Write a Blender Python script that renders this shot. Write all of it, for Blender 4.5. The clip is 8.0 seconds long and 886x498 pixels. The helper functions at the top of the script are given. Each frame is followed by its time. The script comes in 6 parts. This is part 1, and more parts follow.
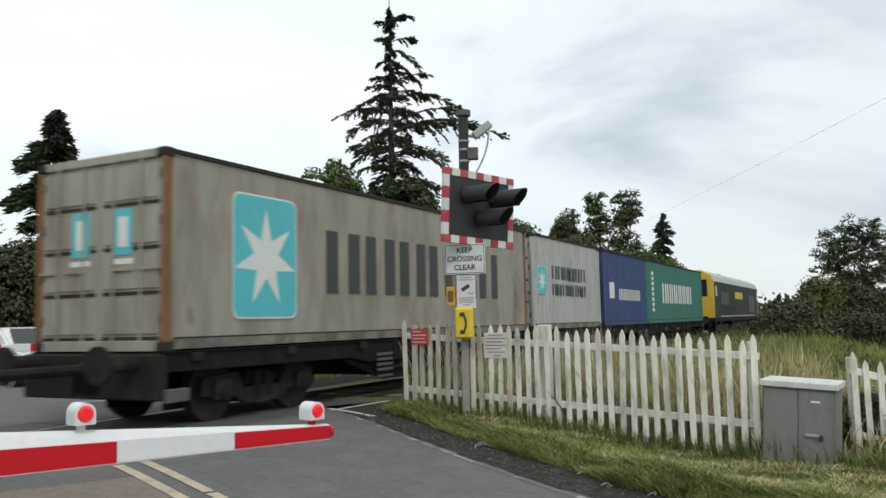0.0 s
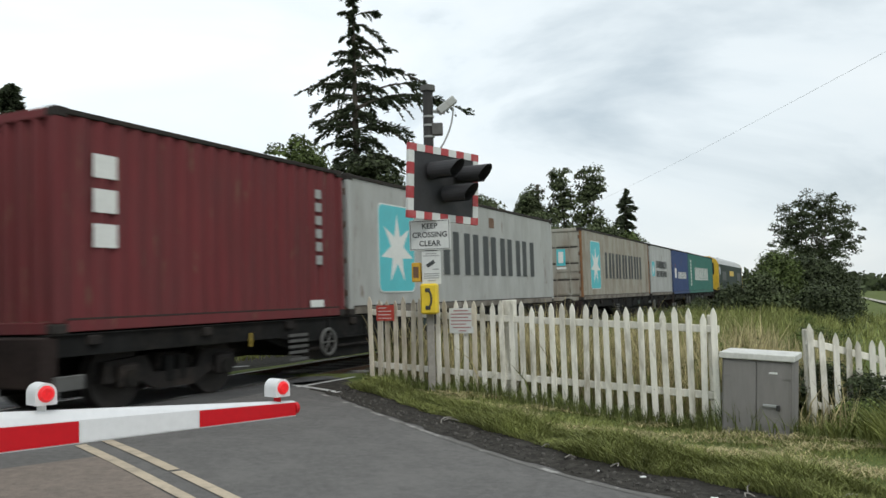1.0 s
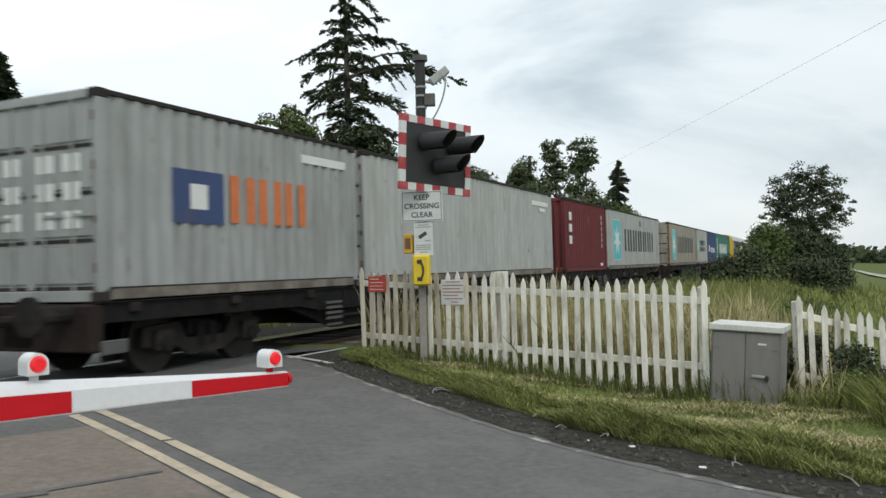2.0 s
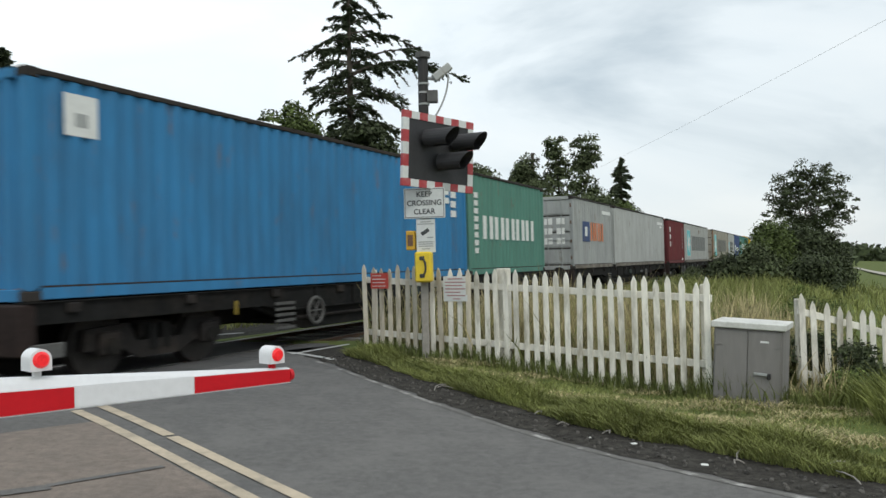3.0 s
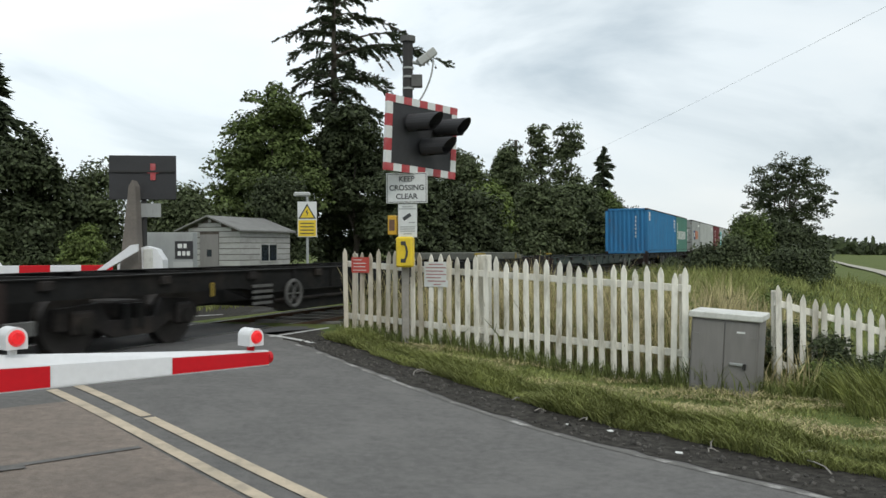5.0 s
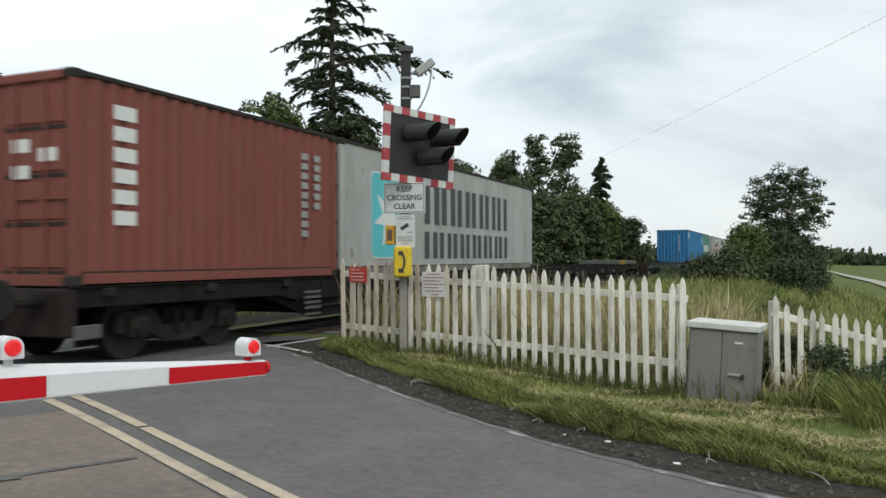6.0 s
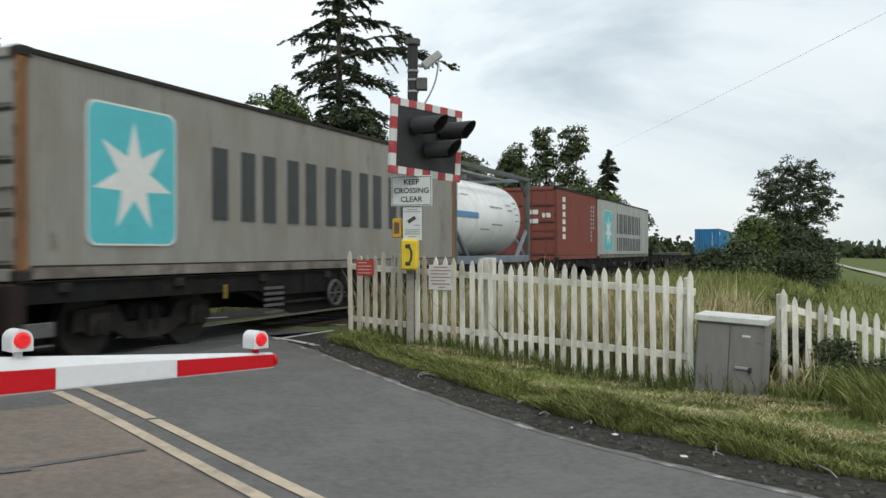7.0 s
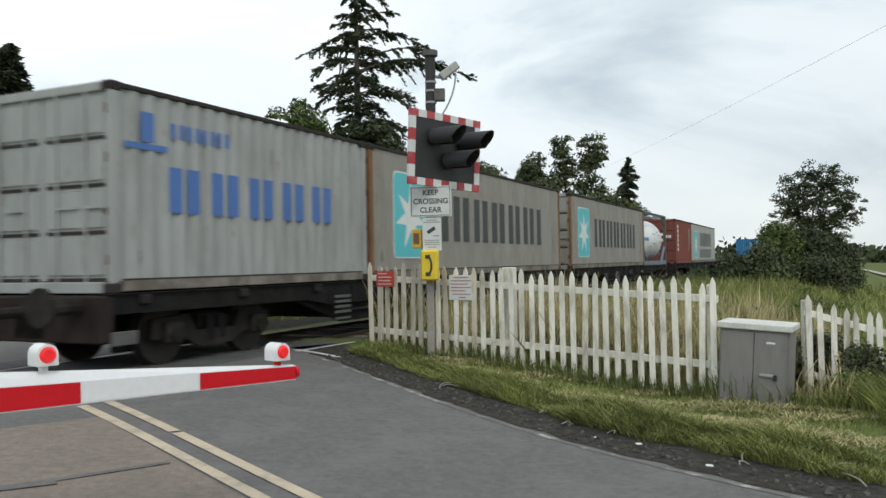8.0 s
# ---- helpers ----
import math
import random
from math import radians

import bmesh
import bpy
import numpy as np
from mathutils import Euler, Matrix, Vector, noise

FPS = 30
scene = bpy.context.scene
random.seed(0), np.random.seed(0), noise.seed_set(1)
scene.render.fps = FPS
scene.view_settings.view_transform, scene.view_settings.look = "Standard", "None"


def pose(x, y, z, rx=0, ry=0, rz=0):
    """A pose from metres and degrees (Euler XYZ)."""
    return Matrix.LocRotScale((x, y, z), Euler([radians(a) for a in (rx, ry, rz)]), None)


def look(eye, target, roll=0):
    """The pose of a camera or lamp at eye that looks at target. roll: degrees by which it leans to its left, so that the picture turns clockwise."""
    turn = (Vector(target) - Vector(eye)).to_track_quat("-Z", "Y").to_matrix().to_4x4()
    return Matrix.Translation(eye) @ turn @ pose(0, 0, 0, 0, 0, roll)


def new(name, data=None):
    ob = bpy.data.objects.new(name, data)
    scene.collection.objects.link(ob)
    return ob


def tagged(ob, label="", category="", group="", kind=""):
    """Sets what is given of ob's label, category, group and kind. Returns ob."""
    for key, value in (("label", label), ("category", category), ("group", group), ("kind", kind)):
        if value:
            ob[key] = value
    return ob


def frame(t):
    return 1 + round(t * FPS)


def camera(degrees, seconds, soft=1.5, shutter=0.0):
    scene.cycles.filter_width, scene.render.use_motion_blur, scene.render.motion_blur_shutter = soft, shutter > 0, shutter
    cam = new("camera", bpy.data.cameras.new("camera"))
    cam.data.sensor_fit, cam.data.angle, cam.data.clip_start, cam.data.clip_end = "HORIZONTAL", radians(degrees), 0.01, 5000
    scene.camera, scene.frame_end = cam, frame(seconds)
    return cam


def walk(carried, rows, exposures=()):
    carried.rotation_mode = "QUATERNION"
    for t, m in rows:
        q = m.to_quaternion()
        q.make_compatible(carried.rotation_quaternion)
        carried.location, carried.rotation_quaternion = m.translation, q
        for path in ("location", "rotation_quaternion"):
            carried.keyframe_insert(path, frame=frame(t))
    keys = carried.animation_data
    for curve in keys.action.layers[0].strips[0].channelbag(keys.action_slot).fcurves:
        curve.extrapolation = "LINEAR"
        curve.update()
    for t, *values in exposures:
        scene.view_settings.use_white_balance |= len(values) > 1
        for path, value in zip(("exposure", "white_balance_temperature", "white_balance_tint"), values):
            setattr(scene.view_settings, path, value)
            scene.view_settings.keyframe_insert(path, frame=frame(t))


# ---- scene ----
# The camera is held by hand at the roadside; world origin below it, z = 0 at rail level.
EYE = 1.31
cam = camera(56.8, 8.0, soft=1.5, shutter=0.15)
AIM = [  # seconds, yaw, pitch, roll
    (0.0, 3.78, 5.00, 1.24),
    (0.5, 1.80, 3.82, 1.66),
    (0.7, 1.78, 3.66, 1.81),
    (1.0, 1.38, 3.26, 1.68),
    (1.2, 1.25, 3.08, 1.75),
    (1.5, 0.99, 3.31, 1.39),
    (1.7, 0.93, 2.02, 1.62),
    (2.8, 0.62, 0.76, 1.24),
    (3.0, 1.05, 1.03, 1.41),
    (3.2, 1.01, 1.03, 1.04),
    (3.5, 0.74, 0.23, 0.19),
    (4.0, 0.20, -0.22, 0.40),
    (4.2, -0.03, 0.08, 0.31),
    (4.5, -0.00, -0.13, 0.36),
    (5.8, -0.68, 0.57, 0.18),
    (6.0, -0.40, 0.69, 0.23),
    (6.2, -0.08, 0.51, -0.04),
    (6.5, 0.16, 0.32, 0.06),
    (7.0, 0.09, 0.20, 0.23),
    (7.4, 0.79, 0.12, 0.50),
    (7.5, 0.91, 0.29, 0.72),
    (8.0, 1.47, 0.93, 0.98),
]
walk(cam, [(t, pose(0, 0, EYE, 90 + p, 0, y) @ pose(0, 0, 0, 0, 0, -r)) for t, y, p, r in AIM], [(0, 0.0), (8, 0.0)])

# ---- world, sun ----
SUN_EL, SUN_AZ = 48, 155  # degrees; azimuth clockwise from +y
world = bpy.data.worlds.new("sky")
scene.world = world
world.use_nodes = True
wn, wl = world.node_tree.nodes, world.node_tree.links
wn.clear()


def wnode(kind, **kw):
    n = wn.new(kind)
    for k, v in kw.items():
        n.inputs[k].default_value = v
    return n


sky = wn.new("ShaderNodeTexSky")
sky.sky_type, sky.sun_disc = "NISHITA", False
sky.sun_elevation, sky.sun_rotation = radians(SUN_EL), radians(SUN_AZ)
wtc = wn.new("ShaderNodeTexCoord")
wmap = wn.new("ShaderNodeMapping")
wmap.inputs["Scale"].default_value = (1.0, 1.0, 2.6)
wmap.inputs["Location"].default_value = (0.35, 0.2, 0.1)
wl.new(wtc.outputs["Generated"], wmap.inputs["Vector"])
big = wnode("ShaderNodeTexNoise", Scale=2.1, Detail=7.0, Roughness=0.52, Distortion=0.5)
wl.new(wmap.outputs[0], big.inputs["Vector"])
ramp = wn.new("ShaderNodeValToRGB")
els = ramp.color_ramp.elements
els[0].position, els[0].color = 0.33, (5.0, 5.8, 6.3, 1)
els[1].position, els[1].color = 0.66, (8.8, 9.25, 9.3, 1)
mid = els.new(0.47)
mid.color = (7.7, 8.4, 8.7, 1)
wl.new(big.outputs["Fac"], ramp.inputs[0])
# a bank of darker, bluer cloud low in the east, bright cloud in the west
sep = wn.new("ShaderNodeSeparateXYZ")
wl.new(wtc.outputs["Generated"], sep.inputs[0])
east = wn.new("ShaderNodeMapRange")
for k, v in (("From Min", -0.35), ("From Max", 0.55), ("To Min", 1.1), ("To Max", 0.95)):
    east.inputs[k].default_value = v
wl.new(sep.outputs["X"], east.inputs["Value"])
low = wn.new("ShaderNodeMapRange")
for k, v in (("From Min", 0.0), ("From Max", 0.22), ("To Min", 0.86), ("To Max", 1.0)):
    low.inputs[k].default_value = v
wl.new(sep.outputs["Z"], low.inputs["Value"])
mul = wn.new("ShaderNodeMath")
mul.operation = "MULTIPLY"
wl.new(east.outputs[0], mul.inputs[0])
wl.new(low.outputs[0], mul.inputs[1])
cloud = wn.new("ShaderNodeVectorMath")
cloud.operation = "SCALE"
wl.new(ramp.outputs[0], cloud.inputs[0])
wl.new(mul.outputs[0], cloud.inputs["Scale"])
wmix = wn.new("ShaderNodeMixRGB")
wmix.inputs[0].default_value = 0.9
wl.new(sky.outputs[0], wmix.inputs[1])
wl.new(cloud.outputs[0], wmix.inputs[2])
bg = wnode("ShaderNodeBackground", Strength=0.117)
wl.new(wmix.outputs[0], bg.inputs["Color"])
wout = wn.new("ShaderNodeOutputWorld")
wl.new(bg.outputs[0], wout.inputs[0])

sun = new("sun", bpy.data.lights.new("sun", "SUN"))
sun.data.energy, sun.data.angle, sun.data.color = 1.05, radians(14), (1.0, 0.96, 0.9)
_a, _e = radians(SUN_AZ), radians(SUN_EL)
sun.matrix_world = look((0, 0, 60), (-math.sin(_a) * math.cos(_e) * 60, -math.cos(_a) * math.cos(_e) * 60, 60 - 60 * math.sin(_e)))
sun.location = (30, -50, 60)

# ---- materials ----


def mat(name, colour, rough=0.7, metal=0.0, vary=0.18, scale=6.0, dirt=None, dirt_amount=0.4, dirt_scale=1.2, bump=0.0, bump_scale=60.0, emit=0.0, stretch=(1, 1, 1), random_tint=0.0, spec=0.5, island=0.0, dirt_lo=0.48, dirt_hi=0.72, spots=None):
    """A worn painted, mineral or plant surface: colour with grain at two scales, dirt patches and fine relief."""
    m = bpy.data.materials.new(name)
    m.use_nodes = True
    n, l = m.node_tree.nodes, m.node_tree.links
    b = n["Principled BSDF"]
    b.inputs["Roughness"].default_value, b.inputs["Metallic"].default_value = rough, metal
    b.inputs["Specular IOR Level"].default_value = spec
    tc = n.new("ShaderNodeTexCoord")
    mp = n.new("ShaderNodeMapping")
    mp.inputs["Scale"].default_value = stretch
    l.new(tc.outputs["Object"], mp.inputs["Vector"])
    if random_tint:  # each piece wears in its own way
        inf = n.new("ShaderNodeObjectInfo")
        away = n.new("ShaderNodeVectorMath")
        away.operation = "SCALE"
        away.inputs[0].default_value = (31.0, 17.0, 53.0)
        l.new(inf.outputs["Random"], away.inputs["Scale"])
        l.new(away.outputs[0], mp.inputs["Location"])
    fine = n.new("ShaderNodeTexNoise")
    fine.inputs["Scale"].default_value, fine.inputs["Detail"].default_value = scale * 6, 5
    broad = n.new("ShaderNodeTexNoise")
    broad.inputs["Scale"].default_value, broad.inputs["Detail"].default_value = scale, 4
    l.new(mp.outputs[0], fine.inputs["Vector"])
    l.new(mp.outputs[0], broad.inputs["Vector"])
    add = n.new("ShaderNodeMath")
    add.operation = "ADD"
    l.new(fine.outputs["Fac"], add.inputs[0])
    l.new(broad.outputs["Fac"], add.inputs[1])
    rng = n.new("ShaderNodeMapRange")
    for k, v in (("From Min", 0.6), ("From Max", 1.4), ("To Min", 1 - vary), ("To Max", 1 + vary)):
        rng.inputs[k].default_value = v
    l.new(add.outputs[0], rng.inputs["Value"])
    val = rng.outputs[0]
    for amount, node, out in ((random_tint, "ShaderNodeObjectInfo", "Random"), (island, "ShaderNodeNewGeometry", "Random Per Island")):
        if amount:
            oi = n.new(node)
            r2 = n.new("ShaderNodeMapRange")
            r2.inputs["To Min"].default_value, r2.inputs["To Max"].default_value = 1 - amount, 1 + amount
            l.new(oi.outputs[out], r2.inputs["Value"])
            m2 = n.new("ShaderNodeMath")
            m2.operation = "MULTIPLY"
            l.new(val, m2.inputs[0])
            l.new(r2.outputs[0], m2.inputs[1])
            val = m2.outputs[0]
    sc = n.new("ShaderNodeVectorMath")
    sc.operation = "SCALE"
    sc.inputs[0].default_value = colour
    l.new(val, sc.inputs["Scale"])
    col = sc.outputs[0]
    if dirt:
        dn = n.new("ShaderNodeTexNoise")
        dn.inputs["Scale"].default_value, dn.inputs["Detail"].default_value, dn.inputs["Roughness"].default_value = dirt_scale, 8, 0.65
        l.new(mp.outputs[0], dn.inputs["Vector"])
        dr = n.new("ShaderNodeMapRange")
        for k, v in (("From Min", dirt_lo), ("From Max", dirt_hi), ("To Min", 0.0), ("To Max", dirt_amount)):
            dr.inputs[k].default_value = v
        l.new(dn.outputs["Fac"], dr.inputs["Value"])
        mx = n.new("ShaderNodeMixRGB")
        mx.inputs[2].default_value = (*dirt, 1)
        l.new(dr.outputs[0], mx.inputs[0])
        l.new(col, mx.inputs[1])
        col = mx.outputs[0]
    if spots:  # small runs and chips
        sn = n.new("ShaderNodeTexNoise")
        sn.inputs["Scale"].default_value, sn.inputs["Detail"].default_value, sn.inputs["Roughness"].default_value = 4.5, 6, 0.7
        l.new(mp.outputs[0], sn.inputs["Vector"])
        sr = n.new("ShaderNodeMapRange")
        for k, v in (("From Min", 0.60), ("From Max", 0.70), ("To Min", 0.0), ("To Max", 0.65)):
            sr.inputs[k].default_value = v
        l.new(sn.outputs["Fac"], sr.inputs["Value"])
        sx = n.new("ShaderNodeMixRGB")
        sx.inputs[2].default_value = (*spots, 1)
        l.new(sr.outputs[0], sx.inputs[0])
        l.new(col, sx.inputs[1])
        col = sx.outputs[0]
    l.new(col, b.inputs["Base Color"])
    if bump:
        bn = n.new("ShaderNodeTexNoise")
        bn.inputs["Scale"].default_value, bn.inputs["Detail"].default_value = bump_scale, 6
        l.new(mp.outputs[0], bn.inputs["Vector"])
        bp = n.new("ShaderNodeBump")
        bp.inputs["Strength"].default_value, bp.inputs["Distance"].default_value = bump, 0.01
        l.new(bn.outputs["Fac"], bp.inputs["Height"])
        l.new(bp.outputs[0], b.inputs["Normal"])
    if emit:
        b.inputs["Emission Color"].default_value = (*colour, 1)
        b.inputs["Emission Strength"].default_value = emit
    return m


RUST, SOOT = (0.16, 0.075, 0.035), (0.05, 0.047, 0.042)
STREAK = (1, 1, 0.25)  # stains run down


def box_paint(name, c, dirt=SOOT, amount=0.35, vary=0.1):
    return mat(name, c, 0.75, 0, vary, 1.2, dirt, amount, 1.7, 0.08, 25, stretch=STREAK, dirt_lo=0.45, dirt_hi=0.68, spec=0.25, spots=(0.17, 0.115, 0.075))


M_BEIGE = box_paint("beige_grey_paint", (0.36, 0.35, 0.30), (0.17, 0.105, 0.06), 0.6)
M_BEIGE2 = box_paint("grey_beige_paint", (0.315, 0.312, 0.285), (0.20, 0.165, 0.12), 0.45)
M_LGREY = box_paint("light_grey_paint", (0.43, 0.445, 0.43), (0.20, 0.18, 0.155), 0.35)
M_GREY = box_paint("grey_paint", (0.355, 0.37, 0.36), SOOT, 0.3)
M_MAROON = box_paint("maroon_paint", (0.15, 0.032, 0.035), SOOT, 0.3)
M_BRICK = box_paint("red_brown_paint", (0.215, 0.070, 0.055), RUST, 0.25)
M_BLUE = box_paint("blue_paint", (0.04, 0.20, 0.40), SOOT, 0.3)
M_GREEN = box_paint("green_paint", (0.10, 0.24, 0.19), SOOT, 0.2)
M_TEAL = box_paint("dark_green_paint", (0.06, 0.19, 0.16), SOOT, 0.2)
M_NAVY = box_paint("navy_paint", (0.055, 0.085, 0.19), SOOT, 0.2)
M_SKY = mat("turquoise_paint", (0.09, 0.50, 0.55), 0.5, vary=0.08, scale=2)
M_WHITE = mat("white_marking", (0.72, 0.73, 0.7), 0.55, vary=0.1, scale=3)
M_BLACK = mat("black_marking", (0.045, 0.05, 0.05), 0.6, vary=0.15, scale=3)
M_LOGOBLUE = mat("blue_marking", (0.07, 0.16, 0.42), 0.55, vary=0.1, scale=3)
M_STRIPE = mat("faded_blue_stripe", (0.12, 0.26, 0.50), 0.6, vary=0.12, scale=3)
M_RUSTPOST = mat("orange_rust_post", (0.23, 0.115, 0.055), 0.85, 0, 0.35, 3, (0.10, 0.065, 0.045), 0.6, 2.5, 0.1, 40, spec=0.2, stretch=STREAK)
M_ORANGE = mat("orange_marking", (0.65, 0.18, 0.05), 0.55)
M_SILL = mat("grimy_bottom_rail", (0.235, 0.215, 0.185), 0.8, 0, 0.25, 2, (0.085, 0.07, 0.055), 0.7, 2.2, 0.1, 30, spec=0.2, dirt_lo=0.4, dirt_hi=0.62)
M_DULLYEL = mat("dull_yellow_paint", (0.30, 0.22, 0.04), 0.8, 0, 0.25, 6, SOOT, 0.7, 6, spec=0.2)
M_BEAM = mat("grey_green_frame", (0.115, 0.118, 0.10), 0.8, 0, 0.25, 3, SOOT, 0.6, 2, spec=0.2)
M_GUSSET = mat("pale_green_plate", (0.14, 0.165, 0.14), 0.8, 0, 0.2, 3, SOOT, 0.5, 3, spec=0.2)
M_RUSTY = mat("rusty_steel", (0.17, 0.10, 0.065), 0.85, 0.1, 0.3, 4, SOOT, 0.5, 2, 0.1, 40)
# near-black for rails and castings, and for shadow lines painted on the containers
M_RAILDK = mat("dark_rail_and_shade", (0.035, 0.031, 0.028), 0.85, 0, 0.3, 3, (0.09, 0.06, 0.04), 0.3, 2, spec=0.2)
M_FRAME = mat("wagon_frame_steel", (0.016, 0.016, 0.0155), 0.75, 0.1, 0.45, 2, (0.05, 0.04, 0.03), 0.35, 1.5, 0.1, 30, spec=0.1)
M_HEADSTOCK = mat("brown_black_headstock", (0.030, 0.022, 0.020), 0.8, 0, 0.35, 3, (0.07, 0.05, 0.04), 0.4, 2, 0.1, 30, spec=0.12)
M_STEP = mat("worn_grey_step", (0.10, 0.10, 0.095), 0.7, 0, 0.2, 4, SOOT, 0.5, 3)
M_FRAMEG = mat("green_wagon_steel", (0.03, 0.046, 0.04), 0.75, 0.1, 0.3, 2, SOOT, 0.6, 1.2, 0.05, 30)
M_BOGIE = mat("bogie_steel", (0.02, 0.018, 0.017), 0.8, 0.0, 0.4, 5, (0.09, 0.07, 0.055), 0.4, 3, 0.1, 30, spec=0.2)
M_WHEEL = mat("wheel_steel", (0.05, 0.045, 0.042), 0.6, 0.6, 0.3, 5)
M_TREAD = mat("polished_steel", (0.5, 0.5, 0.5), 0.3, 1.0, 0.1, 8)
M_TANK = mat("tank_cladding", (0.86, 0.87, 0.86), 0.4, 0.0, 0.08, 1.5, (0.35, 0.35, 0.33), 0.4, 1.5, 0.04, 20, stretch=STREAK)
M_TANKT = mat("grey_green_beam", (0.10, 0.11, 0.10), 0.7, 0, 0.2, 3, SOOT, 0.5, 2)
M_TANKF = mat("blue_grey_frame", (0.17, 0.21, 0.255), 0.6, 0, 0.15, 3, SOOT, 0.4, 2)
M_LOCOG = mat("loco_green", (0.02, 0.035, 0.028), 0.85, 0, 0.15, 2, SOOT, 0.3, 1)
M_LOCOY = mat("loco_yellow", (0.65, 0.42, 0.03), 0.5, 0, 0.12, 2, SOOT, 0.3, 2)
M_ROOFG = mat("loco_roof_grey", (0.42, 0.43, 0.42), 0.6, 0, 0.15, 2, SOOT, 0.3, 1)
M_GLASS = mat("dark_glass", (0.02, 0.025, 0.03), 0.1, 0, 0.1, 2)

# ---- plan ----
TH = radians(23.53)                       # the railway runs this far east of the first view
ALONG = Vector((math.sin(TH), math.cos(TH), 0))
ACROSS = Vector((-math.cos(TH), math.sin(TH), 0))
TRACK = 8.98                              # camera to the track's middle
RAIL_TURN = 90 - 23.53
ROAD_L = Vector((-0.688, 0.725, 0))       # the road's way over the line
ROAD_N = Vector((0.725, 0.688, 0))        # to its right
V0, ACC = 20.886, -0.0393                 # the train's pace


def smooth(a, b, x):
    k = min(1.0, max(0.0, (x - a) / (b - a)))
    return k * k * (3 - 2 * k)


def road_edge(l):
    return 5.3 + 0.012 * l * l if 0 < l < 11.5 else (5.3 if l <= 0 else max(5.4, 6.89 - 0.25 * (l - 11.5)))


def road_z(x, y):
    a = -math.cos(TH) * x + math.sin(TH) * y
    q = 8.23 - a
    return -0.29 * smooth(1, 7, q) - 0.12 * smooth(1, 10, a - 13)


def ground_z(x, y):
    z = road_z(x, y)
    a = -math.cos(TH) * x + math.sin(TH) * y
    b = math.sin(TH) * x + math.cos(TH) * y
    q = 8.23 - a
    l, n = -0.688 * x + 0.725 * y, 0.725 * x + 0.688 * y
    d = math.hypot(x, y)
    off = min(max(n - road_edge(l) - 0.3, -0.25 - n), 2.0) if -0.25 < n < road_edge(l) + 0.98 else 1.0
    if -0.25 < n < road_edge(l) + 0.98:
        z -= 0.035                         # under the road
    else:
        k = smooth(0, 0.5, max(n - road_edge(l) - 0.3, -0.25 - n))
        z += 0.015 * k + 0.03 * k * noise.noise((x * 0.9, y * 0.9, 0))
    # the verge dips towards the far end of the fence
    z -= 0.12 * smooth(-0.5, 3.0, x) * smooth(1.3, 2.6, n - road_edge(l)) * smooth(6, 8, y) * smooth(13, 11, y) if 0 < l < 11 else 0
    # the field to the right of the line lies lower
    z -= 1.15 * smooth(9.0, 16, q) * smooth(7.5, 14, b)
    z -= 0.35 * smooth(6.5, 9.0, q) * smooth(9.6, 11.5, b)
    if d > 40:
        z += 0.25 * smooth(40, 120, d) * noise.noise((x * 0.02, y * 0.02, 3))
    if a > 5.6 and (abs(a - TRACK) < 3.2 and b < 3 or b > 12.3 and a - TRACK < 6.3):
        z = min(z, -0.2) if n > road_edge(l) + 0.1 or n < -0.2 else z
    return z


def link(name, bm, material, parent=None, label="", smooth_faces=False):
    me = bpy.data.meshes.new(name)
    bm.to_mesh(me)
    bm.free()
    me.materials.append(material)
    if smooth_faces:
        for p in me.polygons:
            p.use_smooth = True
    ob = new(name, me)
    ob.parent = parent
    return tagged(ob, label)


def part(name, bm, material, parent, label="", smooth_faces=False):
    return link(name, bm, material, parent, label, smooth_faces)


def raw(name, verts, faces, material, parent=None, label="", smooth_faces=False):
    me = bpy.data.meshes.new(name)
    me.from_pydata(verts, [], faces)
    me.materials.append(material)
    if smooth_faces:
        for p in me.polygons:
            p.use_smooth = True
    ob = new(name, me)
    ob.parent = parent
    return tagged(ob, label)


def box(x0, x1, y0, y1, z0, z1, bevel=0.0, bm=None, m=None):
    bm = bm or bmesh.new()
    vs = [bm.verts.new((x, y, z)) for x in (x0, x1) for y in (y0, y1) for z in (z0, z1)]
    if m is not None:
        for v in vs:
            v.co = m @ v.co
    fs = [bm.faces.new([vs[i] for i in f]) for f in ((0, 1, 3, 2), (4, 6, 7, 5), (0, 4, 5, 1), (2, 3, 7, 6), (0, 2, 6, 4), (1, 5, 7, 3))]
    if bevel:
        es = list({e for f in fs for e in f.edges})
        bmesh.ops.bevel(bm, geom=es, offset=bevel, segments=1, affect="EDGES")
    return bm


def rod(p, q, r, r2=None, sides=10, bm=None):
    """A round bar from p to q."""
    bm = bm or bmesh.new()
    p, q = Vector(p), Vector(q)
    w = (q - p).to_track_quat("Z", "Y").to_matrix()
    rings = []
    for c, rr in ((p, r), (q, r if r2 is None else r2)):
        rings.append([bm.verts.new(c + w @ Vector((rr * math.cos(a), rr * math.sin(a), 0))) for a in (2 * math.pi * i / sides for i in range(sides))])
    for i in range(sides):
        j = (i + 1) % sides
        bm.faces.new((rings[0][i], rings[0][j], rings[1][j], rings[1][i]))
    bm.faces.new(rings[0][::-1])
    bm.faces.new(rings[1])
    return bm


